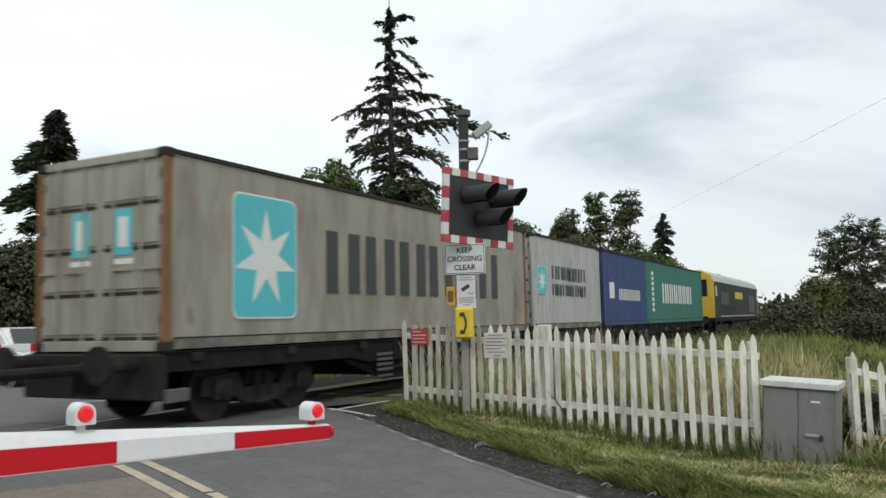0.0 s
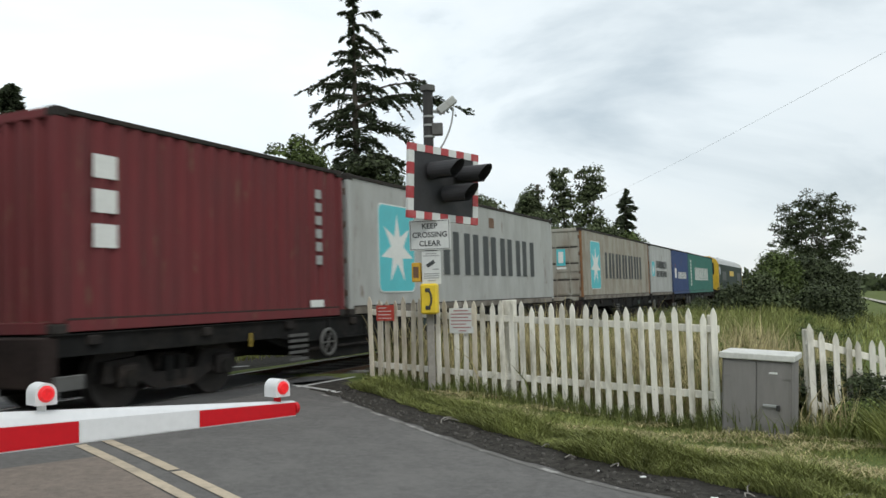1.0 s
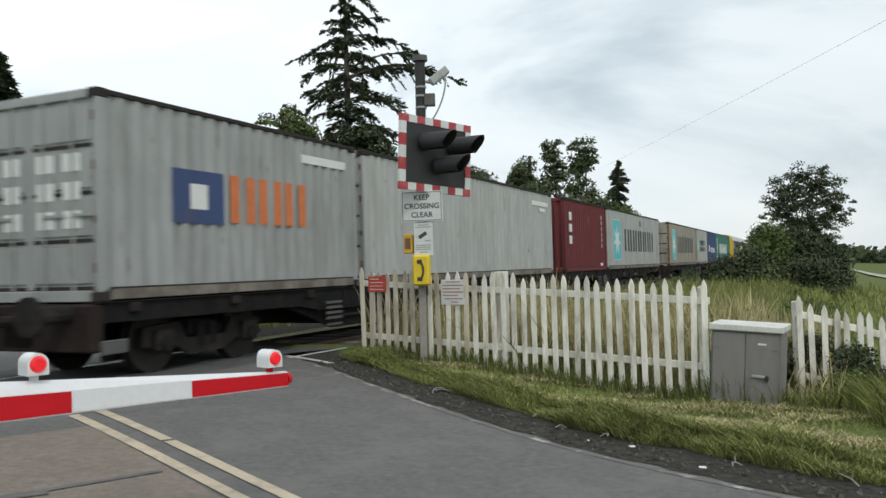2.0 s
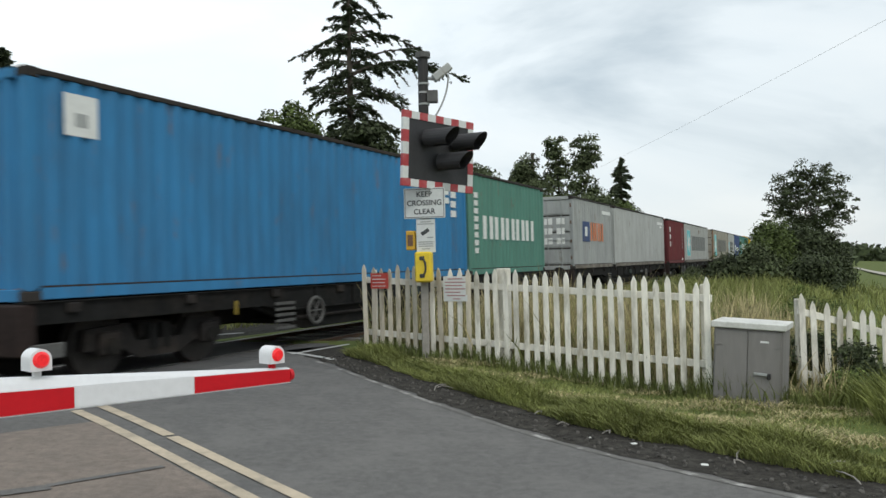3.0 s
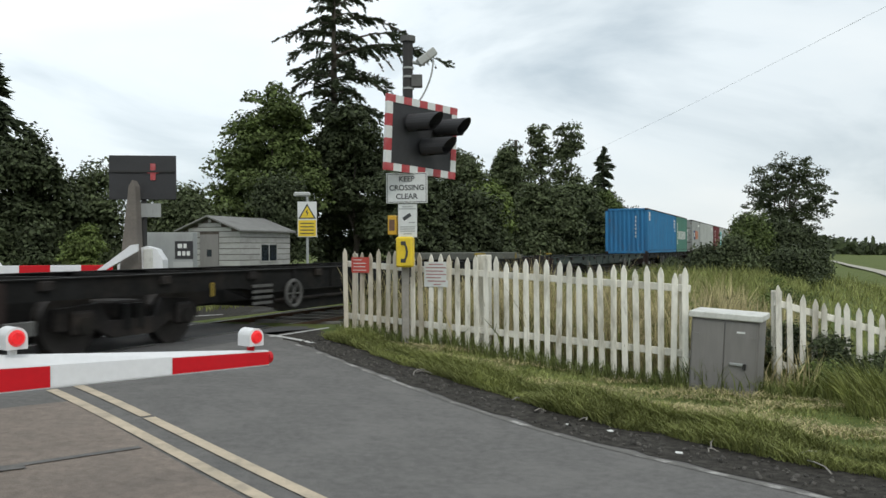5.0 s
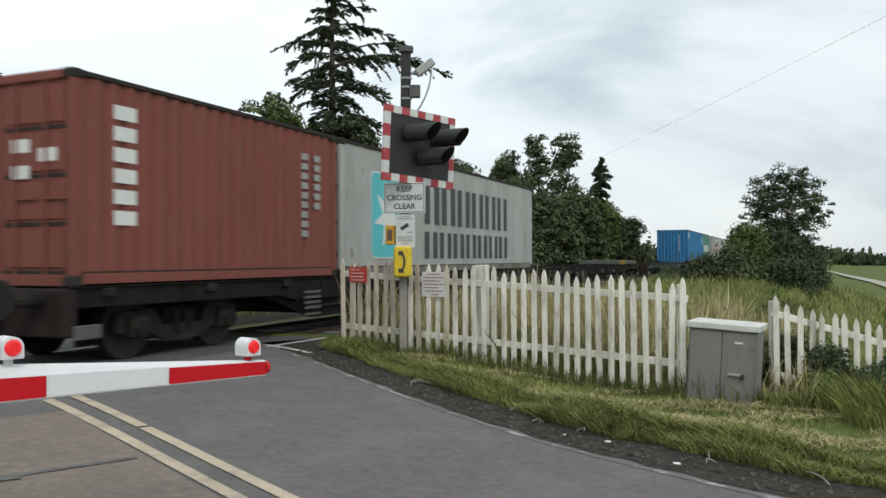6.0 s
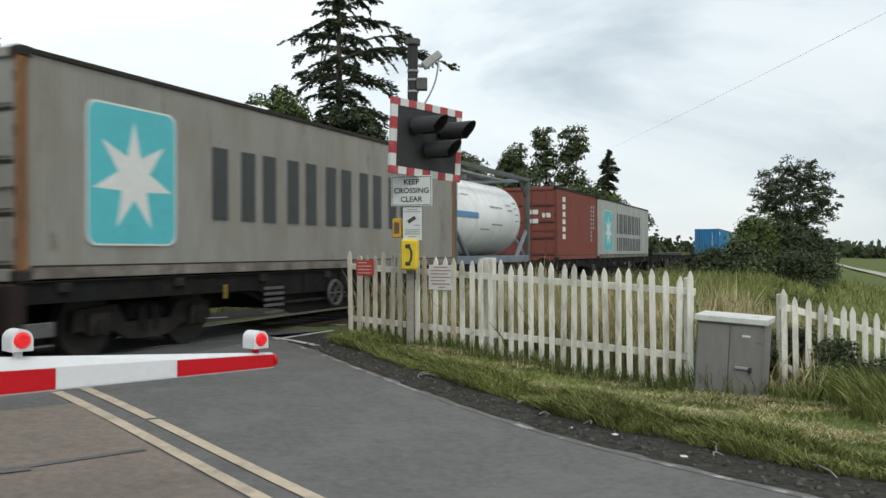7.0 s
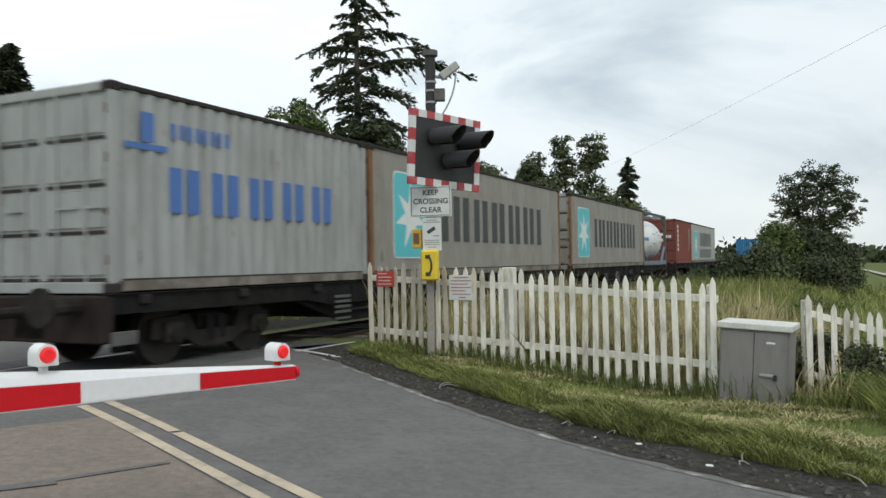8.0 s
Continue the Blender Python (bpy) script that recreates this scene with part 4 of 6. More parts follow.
def fence(p, q, count, top, label, posts=(), skew=0.0, bare=0):
    """A run of pickets from p to q; its top is level at both ends' heights."""
    p, q = Vector(p), Vector(q)
    f = tagged(empty("picket_fence", Matrix.Translation((p.x, p.y, 0))), label, "fence", "picket fences by the line")
    d = q - p
    turn = math.atan2(d.y, d.x)
    meshes = [picket_mesh(h) for h in (1.39, 1.42, 1.45)]
    worn = [picket_mesh(h, M_BAREPICKET) for h in (1.39, 1.42, 1.45)]
    rng = random.Random(7 + count)
    for i in range(count):
        k = i / (count - 1)
        c = p + d * k
        ob = new("picket", (worn if bare and (i < bare or (i < bare + 6 and i % 3 == 0)) else meshes)[rng.randrange(3)])
        ob.parent = f
        z = top[0] + (top[1] - top[0]) * k - 1.42 + rng.uniform(-0.015, 0.015)
        ob.matrix_basis = Matrix.Translation((c.x - p.x, c.y - p.y, z)) @ Euler((rng.uniform(-.02, .02), rng.uniform(-.018, .018) + skew, turn)).to_matrix().to_4x4()
    for zz in (-0.22, -1.02):
        a, b = Vector((0, 0, top[0] + zz)), Vector((d.x, d.y, top[1] + zz))
        back = Vector((-d.y, d.x, 0)).normalized() * 0.035
        ln = (b - a).length
        m = Matrix.Translation(a + back) @ Euler((0, -math.atan2(b.z - a.z, Vector((d.x, d.y)).length), turn)).to_matrix().to_4x4()
        part("rail", box(-0.05, ln + 0.05, -0.022, 0.022, -0.045, 0.045, 0.006, m=m), M_PICKET, f)
    for k, hh, w in posts:
        c = d * k
        zt = top[0] + (top[1] - top[0]) * k
        m = Matrix.Translation((c.x, c.y, 0)) @ Euler((0, 0, turn)).to_matrix().to_4x4()
        part("post", box(-w / 2, w / 2, 0.06, 0.06 + w, zt - 1.75, zt + hh, 0.012, m=m), M_PICKET, f)
    return f


FA, FB = (-1.44, 12.62, 0), (3.0, 10.0, 0)
fence(FA, FB, 35, (1.31, 1.03), "weathered white wooden picket fence with pointed pales", posts=((0.02, -0.06, 0.07), (0.45, 0.04, 0.16), (0.99, -0.05, 0.10)), bare=8)
fence((4.5, 10.85, 0), (6.8, 10.6, 0), 17, (0.78, 0.12), "white picket fence sinking into long grass beside a ditch", posts=((0.0, -0.05, 0.12),))


def notice(name, label, m, w, h, face, ink, rows):
    s = tagged(empty(name, m), label, "sign")
    part("board", box(-w / 2, w / 2, -0.006, 0.0, 0, h, 0.002), face, s)
    for i, (a, b) in enumerate(rows):
        z = h * (1 - (i + 0.75) / (len(rows) + 0.5))
        part("text_bar", box(a * w, b * w, -0.009, -0.0065, z - h * 0.022, z + h * 0.022), ink, s)
    return s


FENCE_TURN = math.degrees(math.atan2(FB[1] - FA[1], FB[0] - FA[0]))


def on_fence(k, z, off=0.02):
    d = Vector(FB) - Vector(FA)
    c = Vector(FA) + d * k
    nrm = Vector((d.y, -d.x, 0)).normalized() * off
    return pose(c.x + nrm.x, c.y + nrm.y, z, 0, 0, FENCE_TURN)


notice("red_notice", "red notice plate with white text bars on the fence", on_fence(0.055, 0.955), 0.33, 0.235, mat("red_notice_face", (0.5, 0.07, 0.05), 0.5), M_WHITE, ((-.4, .1), (-.4, .35), (-.4, .3), (-.4, .35)))
notice("white_notice", "white notice board with rows of small print", on_fence(0.315, 0.765), 0.40, 0.36, M_SIGNWHITE, mat("notice_print", (0.4, 0.2, 0.2), 0.6), ((-.3, .3), (-.42, .42), (-.42, .3), (-.42, .42), (-.42, .2), (-.35, .4), (-.1, .2)))

# the road signal on its post, with signs and telephone
SIG = Vector((-0.50, 11.93, 0))
SIG_TURN = 42.0


def road_signal():
    base = pose(SIG.x, SIG.y, -0.1, 0, 0, 0)
    s = tagged(empty("crossing_signal", base), "level crossing light signal with red and white bordered board", "traffic signal")
    part("post", box(-0.055, 0.055, -0.05, 0.05, -0.3, 1.6, 0.012), M_POST, s, "grey weathered post")
    part("mast", rod((0.02, 0.1, 1.0), (0.05, 0.1, 4.48), 0.075, sides=14), M_DARKPOST, s)
    part("mast_cap", rod((0.05, 0.1, 4.45), (0.05, 0.1, 4.53), 0.11, sides=14), M_STEP, s)
    for z in (3.75, 3.92, 4.05):
        part("clamp", rod((0.05, 0.1, z), (0.05, 0.1, z + 0.028), 0.085, sides=14), M_GREY, s)
    part("junction_box", box(0.1, 0.26, 0.02, 0.14, 3.78, 3.96, 0.01), M_STEP, s)
    cam_ = part("cctv_housing", box(-0.16, 0.16, -0.06, 0.06, -0.05, 0.07, 0.015), M_LGREY, s, "pale camera housing")
    cam_.matrix_basis = pose(0.33, 0.1, 4.22, 0, -38, 10)
    part("cctv_bracket", rod((0.06, 0.1, 4.16), (0.3, 0.1, 4.12), 0.025, sides=8), M_GREY, s)
    bm = tube([(0.42 - 0.28 * k * k, 0.1, 4.2 - 0.72 * k) for k in (i / 8 for i in range(9))], 0.014)
    part("cable", bm, M_GREY, s)
    # board
    bd = new("signal_board")
    bd.parent = s
    bd.matrix_basis = pose(0.25, -0.06, 3.02, 0, 3, SIG_TURN)
    w, h, e = 0.67, 0.535, 0.105
    part("back_panel", box(-w + e, w - e, -0.01, 0.03, -h + e, h - e), M_BACKBOARD, bd)
    nx, nz = 9, 5
    for side in (-1, 1):
        for i in range(nx):
            x0 = -w + 2 * w * i / nx
            part("border_block", box(x0, x0 + 2 * w / nx, -0.02, 0.03, *sorted((side * h, side * (h - e)))), M_SIGNRED if (i % 2 == 0) else M_SIGNWHITE, bd)
        for i in range(nz):
            z0 = -h + e + 2 * (h - e) * i / nz
            part("border_block", box(*sorted((side * w, side * (w - e))), -0.02, 0.03, z0, z0 + 2 * (h - e) / nz), M_SIGNWHITE if (i % 2 == 0) else M_SIGNRED, bd)
    for x, z in ((-0.27, 0.17), (0.27, 0.17), (0.0, -0.14)):
        lamp = part("lamp", rod((0, -0.012, 0), (0, -0.09, 0), 0.118, sides=20), M_HOOD, bd)
        lamp.matrix_basis = pose(x, -0.03, z, 0, 0, 17)
        part("lens", rod((0, -0.091, 0), (0, -0.105, 0), 0.10, sides=20), M_LENS, lamp)
        bm = bmesh.new()
        n = 18
        for i in range(n):  # open hood, longer above
            a0, a1 = (radians(-62 + 304 * k / n) for k in (i, i + 1))
            r = 0.128
            d0, d1 = (0.44 + 0.10 * max(-0.5, math.sin(a)) for a in (a0, a1))
            q = [bm.verts.new(p) for p in ((r * math.cos(a0), -0.02, r * math.sin(a0)), (r * math.cos(a1), -0.02, r * math.sin(a1)), (r * math.cos(a1), -d1, r * math.sin(a1)), (r * math.cos(a0), -d0, r * math.sin(a0)))]
            bm.faces.new(q)
        bmesh.ops.remove_doubles(bm, verts=bm.verts, dist=0.001)
        hd = part("hood", bm, M_HOOD, lamp)
        so = hd.modifiers.new("thick", "SOLIDIFY")
        so.thickness = 0.006
    return s


road_signal()


def sign_keep():
    s = tagged(empty("crossing_sign", pose(SIG.x + 0.03, SIG.y - 0.15, 1.97, 0, 0, -12)), "white sign plate with black capital words below the signal", "sign")
    part("board", box(-0.305, 0.305, 0, 0.02, 0, 0.44, 0.004), M_SIGNWHITE, s)
    for x0, x1, z0, z1 in ((-.29, .29, .015, .022), (-.29, .29, .418, .425), (-.29, -.283, .022, .418), (.283, .29, .022, .418)):
        part("border", box(x0, x1, -0.003, -0.0005, z0, z1), M_BLACK, s)
    for i, wd in enumerate(("KEEP", "CROSSING", "CLEAR")):
        words("lettering", wd, 0.108, pose(0, -0.003, 0.345 - i * 0.125, 90, 0, 0), M_BLACK, s, bold=0.002)
    c = tagged(empty("camera_notice", pose(SIG.x + 0.04, SIG.y - 0.13, 1.48, 0, 0, -12)), "narrow white notice with a black camera symbol", "sign")
    part("board", box(-0.14, 0.14, 0, 0.012, 0, 0.48, 0.003), M_SIGNWHITE, c)
    part("symbol", box(-0.075, 0.055, -0.003, -0.0005, -0.027, 0.027), M_BLACK, c).matrix_basis = pose(0, 0, 0.30, 0, -32, 0)
    part("symbol_foot", box(0.02, 0.11, -0.003, -0.0005, 0.205, 0.222), M_GREY, c)
    for z, a in ((0.44, 0.08), (0.41, 0.12), (0.15, 0.11), (0.12, 0.11), (0.09, 0.11), (0.05, 0.06)):
        part("text_bar", box(-a, a, -0.003, -0.0005, z - 0.007, z + 0.007), M_GREY, c)
    ph = tagged(empty("crossing_telephone", pose(SIG.x + 0.015, SIG.y - 0.10, 1.05, 0, 0, -14)), "yellow telephone box with black handset symbol", "telephone")
    part("case", box(-0.125, 0.125, -0.11, 0.03, 0, 0.44, 0.025), M_PHONE, ph)
    bm = tube([(-0.03 + 0.075 * math.cos(a), -0.114, 0.22 + 0.14 * math.sin(a)) for a in (radians(-60 + 15 * i) for i in range(9))], 0.016)
    for z in (0.095, 0.345):
        box(-0.045, 0.03, -0.125, -0.111, z - 0.028, z + 0.028, 0.008, bm=bm)
    part("handset_symbol", bm, M_BLACK, ph)
    y = tagged(empty("yellow_sounder", pose(SIG.x - 0.19, SIG.y + 0.02, 1.52, 0, 0, -12)), "small yellow warning box with dark side on the post", "warning box")
    part("case", box(-0.055, 0.075, -0.05, 0.1, 0, 0.28, 0.01), mat("amber_plastic", (0.62, 0.36, 0.03), 0.5), y)
    part("dark_panel", box(-0.03, 0.05, -0.056, -0.051, 0.06, 0.22), M_RUSTY, y)


sign_keep()


def relay_cabinet():
    a, b = Vector((2.96, 9.80, 0)), Vector((3.63, 9.43, 0))
    t = math.degrees(math.atan2(b.y - a.y, b.x - a.x))
    w = (b - a).length
    c = tagged(empty("equipment_cabinet", pose(a.x, a.y, -0.555, 0, 3.2, t) @ Matrix.Diagonal((1, 1, 1.08, 1))), "grey steel trackside cabinet with pale overhanging lid", "cabinet")
    part("body", box(0, w, 0, 0.55, 0, 0.965, 0.006), M_CAB, c)
    for x0, x1 in ((0.02, w / 2 - 0.004), (w / 2 + 0.004, w - 0.02)):
        d = part("door", box(x0, x1, -0.022, -0.001, 0.08, 0.945, 0.004), M_CAB, c)
    part("handle", box(w * 0.60, w * 0.82, -0.05, -0.023, 0.48, 0.51, 0.006), M_GREY, d)
    part("padlock", box(w * 0.79, w * 0.84, -0.055, -0.023, 0.45, 0.51, 0.006), M_DARKPOST, d)
    for z in (0.20, 0.78):
        part("hinge", box(w - 0.10, w - 0.012, -0.03, -0.0225, z, z + 0.02), M_CAB, c)
        part("hinge", box(0.012, 0.10, -0.03, -0.0225, z, z + 0.02), M_CAB, c)
    part("label_plate", box(w * 0.68, w * 0.80, -0.026, -0.0225, 0.83, 0.85), M_WHITE, c)
    part("lid", box(-0.03, w + 0.03, -0.05, 0.6, 0.967, 1.035, 0.008), M_LID, c, "pale lid")


relay_cabinet()


def barrier(name, tip, way, height, length, band, label, lamps):
    """A boom: a tapered box that deepens towards its pivot, sheeted in red and white lengths below a white upper slope; local x runs from the tip."""
    turn = math.degrees(math.atan2(way[1], way[0]))
    b = tagged(empty(name, pose(tip[0], tip[1], height, 0, 0, turn)), label, "crossing barrier", "crossing barriers")

    def section(s):
        zb, zs = -0.045 + 0.023 * s, 0.041 + 0.044 * s
        zt, w = zs + 0.004 + 0.035 * s, 0.03 + 0.012 * s
        return [(s, -w, zb), (s, w, zb), (s, w, zs), (s, w * 0.4, zt), (s, -w * 0.4, zt), (s, -w, zs)]
    x, k = 0.0, 0
    while x < length - 1e-6:
        x1 = min(length, x + band)
        bm = bmesh.new()
        v = [[bm.verts.new(p) for p in section(xx)] for xx in (x, x1)]
        bm.faces.new(v[0][::-1])
        bm.faces.new(v[1])
        for i in range(6):
            bm.faces.new((v[0][i], v[0][(i + 1) % 6], v[1][(i + 1) % 6], v[1][i]))
        bmesh.ops.recalc_face_normals(bm, faces=bm.faces)
        sec = part("boom_section", bm, M_BOOMWHITE, b)
        for sd in (-1, 1):  # reflective sheet on both faces
            f = bmesh.new()
            q = []
            for xx in (x + 0.003, x1 - 0.003):
                p = section(xx)
                y = sd * (p[1][1] + 0.004)
                q += [(xx, y, p[0][2] + 0.006), (xx, y, p[2][2] - 0.004)]
            f.faces.new([f.verts.new(p) for p in (q[0], q[2], q[3], q[1])])
            part("reflective_sheet", f, M_BOOMWHITE if k % 2 else M_BOOMRED, sec, "" if k % 2 else "red reflective sheet")
        x, k = x1, k + 1
    part("tip_cap", rod((-0.03, 0, 0), (0.0, 0, 0), 0.035, 0.044, sides=12), M_BOOMRED, b)
    for lx in lamps:
        z = section(lx)[3][2] - 0.005
        part("lamp_stalk", rod((lx, 0, z), (lx, 0, z + 0.045), 0.022, sides=10), M_BOOMRED if lx < 0.5 else M_BOOMWHITE, b)
        r = 0.05
        out = [(-r, 0.0), (r, 0.0), (r, 0.055)] + [(r * math.cos(radians(a)), 0.055 + r * math.sin(radians(a))) for a in range(15, 180, 15)] + [(-r, 0.055)]
        case = part("lamp_case", prism([(lx + px, z + 0.035 + pz) for px, pz in out], -0.06, 0.06), M_BOOMWHITE, b, "white lamp case")
        for s in (-1, 1):
            part("lamp_lens", rod((lx, s * 0.061, z + 0.088), (lx, s * 0.078, z + 0.088), 0.040, 0.028, sides=16), M_REDLIT, case, "lit red lens")
    part("pivot_post", box(length - 0.35, length + 0.25, -0.2, 0.2, -height - 0.4, 0.32, 0.03), M_LID, b, "pale barrier machine casing")
    return b


barrier("barrier_boom", (-1.062, 5.0), (-0.673, -0.74), 0.655, 4.2, 0.65, "lowered barrier boom in red and white with red lamps", (0.11, 1.46, 3.0))

# ---- plants ----
def leafy(name, c, rough=0.75, vary=0.5):
    return mat(name, c, rough, 0, vary, 0.9, island=0.45, spec=0.25)


M_BARK = mat("bark", (0.075, 0.062, 0.05), 0.95, 0, 0.3, 4, (0.13, 0.13, 0.11), 0.4, 3, 0.5, 20, stretch=(1, 1, 0.25))
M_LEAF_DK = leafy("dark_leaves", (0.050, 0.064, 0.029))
M_LEAF = leafy("mid_green_leaves", (0.080, 0.108, 0.032))
M_LEAF_LT = leafy("light_green_leaves", (0.115, 0.155, 0.04))
M_LEAF_BUSH = leafy("hedge_leaves", (0.074, 0.093, 0.042))
M_NEEDLE = leafy("conifer_needles", (0.044, 0.057, 0.029))
M_BLADE = leafy("grass_blades", (0.205, 0.225, 0.072))
M_BLADE2 = leafy("lush_grass_blades", (0.135, 0.16, 0.05))
M_STRAW = leafy("dry_grass_blades", (0.40, 0.345, 0.185))


def cards(rng, centres, per, spread_, size, flat=0.0):
    """Leaf quads scattered round clump centres."""
    n = len(centres) * per
    c = np.repeat(centres, per, 0) + rng.normal(0, 1, (n, 3)) * spread_
    a = rng.normal(0, 1, (n, 3))
    a[:, 2] *= 1 - flat
    a /= np.linalg.norm(a, axis=1)[:, None] + 1e-9
    b = np.cross(a, rng.normal(0, 1, (n, 3)))
    b /= np.linalg.norm(b, axis=1)[:, None] + 1e-9
    s = size * rng.uniform(0.6, 1.4, (n, 1))
    return np.stack([c - a * s, c - b * s * 0.55, c + a * s, c + b * s * 0.55], 1).reshape(-1, 3)


def pads(rng, centres, per, r, size):
    """Leaf sprays: domed pads of leaves round clump centres, thin below, facing out and up."""
    m = len(centres)
    n = m * per
    big = np.repeat(rng.uniform(0.55, 1.35, (m, 1)), per, 0)
    tilt = np.repeat(rng.normal(0, 0.25, (m, 2)), per, 0)
    d = rng.normal(0, 1, (n, 3))
    d /= np.linalg.norm(d, axis=1)[:, None]
    d[:, 2] = np.where(d[:, 2] < 0, d[:, 2] * 0.4, d[:, 2])
    o = d * (0.35 + 0.65 * rng.uniform(0, 1, (n, 1)) ** 0.7) * r * big
    o[:, 2] += (o[:, :2] * tilt).sum(1) - 0.3 * (o[:, :2] ** 2).sum(1) / (r[0] * big[:, 0])
    c = np.repeat(centres, per, 0) + o
    nrm = d * 0.7 + np.array([0, 0, 0.6]) + rng.normal(0, 0.55, (n, 3))
    a = np.cross(nrm, rng.normal(0, 1, (n, 3)))
    a /= np.linalg.norm(a, axis=1)[:, None] + 1e-9
    b = np.cross(nrm, a)
    b /= np.linalg.norm(b, axis=1)[:, None] + 1e-9
    s = size * rng.uniform(0.6, 1.4, (n, 1))
    return np.stack([c - a * s, c - b * s * 0.55, c + a * s, c + b * s * 0.55], 1).reshape(-1, 3)


def quads(name, pts, material, parent=None):
    n = len(pts) // 4
    me = bpy.data.meshes.new(name)
    me.vertices.add(len(pts))
    me.vertices.foreach_set("co", pts.astype(np.float32).ravel())
    me.loops.add(4 * n)
    me.loops.foreach_set("vertex_index", np.arange(4 * n, dtype=np.int32))
    me.polygons.add(n)
    me.polygons.foreach_set("loop_start", np.arange(0, 4 * n, 4, dtype=np.int32))
    me.update(calc_edges=True)
    me.materials.append(material)
    ob = new(name, me)
    ob.parent = parent
    return ob


def limb(bm, p, q, r0, r1, rng, bends=3, wob=0.12):
    last, lr = Vector(p), r0
    ln = (Vector(q) - Vector(p)).length
    for i in range(1, bends + 1):
        k = i / bends
        nxt = Vector(p).lerp(Vector(q), k) + (Vector(rng.normal(0, wob * ln / bends, 3)) if i < bends else Vector())
        r = r0 + (r1 - r0) * k
        rod(last, nxt, lr, r, 7, bm)
        last, lr = nxt, r


def broadleaf(x, y, height, width, base, material, seed, label, clumps=90, per=110, leaf=0.13, trunk=0.2, open_=0.0, deep=None, clump_r=0.42, dome=False):
    """A tree or tall shrub: trunk, limbs that carry uneven lobes, and leaves round them."""
    rng = np.random.default_rng(seed)
    z0 = ground_z(x, y)
    t = tagged(empty("tree" if base > 0.8 else "shrub", Matrix.Translation((x, y, z0 - 0.1))), label, "tree" if base > 0.8 else "shrub")
    bm = bmesh.new()
    limb(bm, (0, 0, 0), (0.1, 0, max(base, 0.3 * height)), trunk, trunk * 0.7, rng, 4, 0.05)
    deep = deep or width
    lobes = []
    for i in range(9):
        a, h = rng.uniform(0, 6.283), rng.uniform(0.1, 1.0)
        r = (0.62 - 0.38 * h * h) * rng.uniform(0.55, 1.05)
        lobes.append((np.array([math.cos(a) * r * width, math.sin(a) * r * deep, base + (height - base) * (0.12 + 0.72 * h)]), rng.uniform(0.30, 0.5)))
    lobes.append((np.array([0, 0, height * 0.86]), 0.36))
    lobes.append((np.array([0, 0, base + (height - base) * 0.4]), 0.6))
    for c_, s in lobes:
        limb(bm, (0.1, 0, max(base, 0.3 * height) * rng.uniform(0.6, 1.0)), tuple(c_), trunk * 0.42, trunk * 0.08, rng, 4, 0.18)
    part("trunk", bm, M_BARK, t)
    cs = []
    for i in range(clumps):
        c_, s = lobes[rng.integers(len(lobes))]
        d = rng.normal(0, 1, 3)
        d /= np.linalg.norm(d)
        rr = s * rng.uniform(0.45, 0.95)
        p = c_ + d * np.array([width, deep, (height - base) * 0.55]) * rr
        if dome:  # one rounded crown in place of lobes
            p = np.array([0, 0, (height + base) / 2]) + d * np.array([width, deep, (height - base) / 2]) * rng.uniform(0.45, 0.97)
        if p[2] > 0.1 and rng.uniform() > open_:
            cs.append(p)
    cs = np.array(cs)
    per, leaf = int(per * 1.9), leaf * 0.62
    cs[:, 2] = np.minimum(cs[:, 2], height)
    part_ = quads("crown", pads(rng, cs, per, clump_r * np.array([1.75, 1.75, 1.15]), leaf), material, t)
    return t


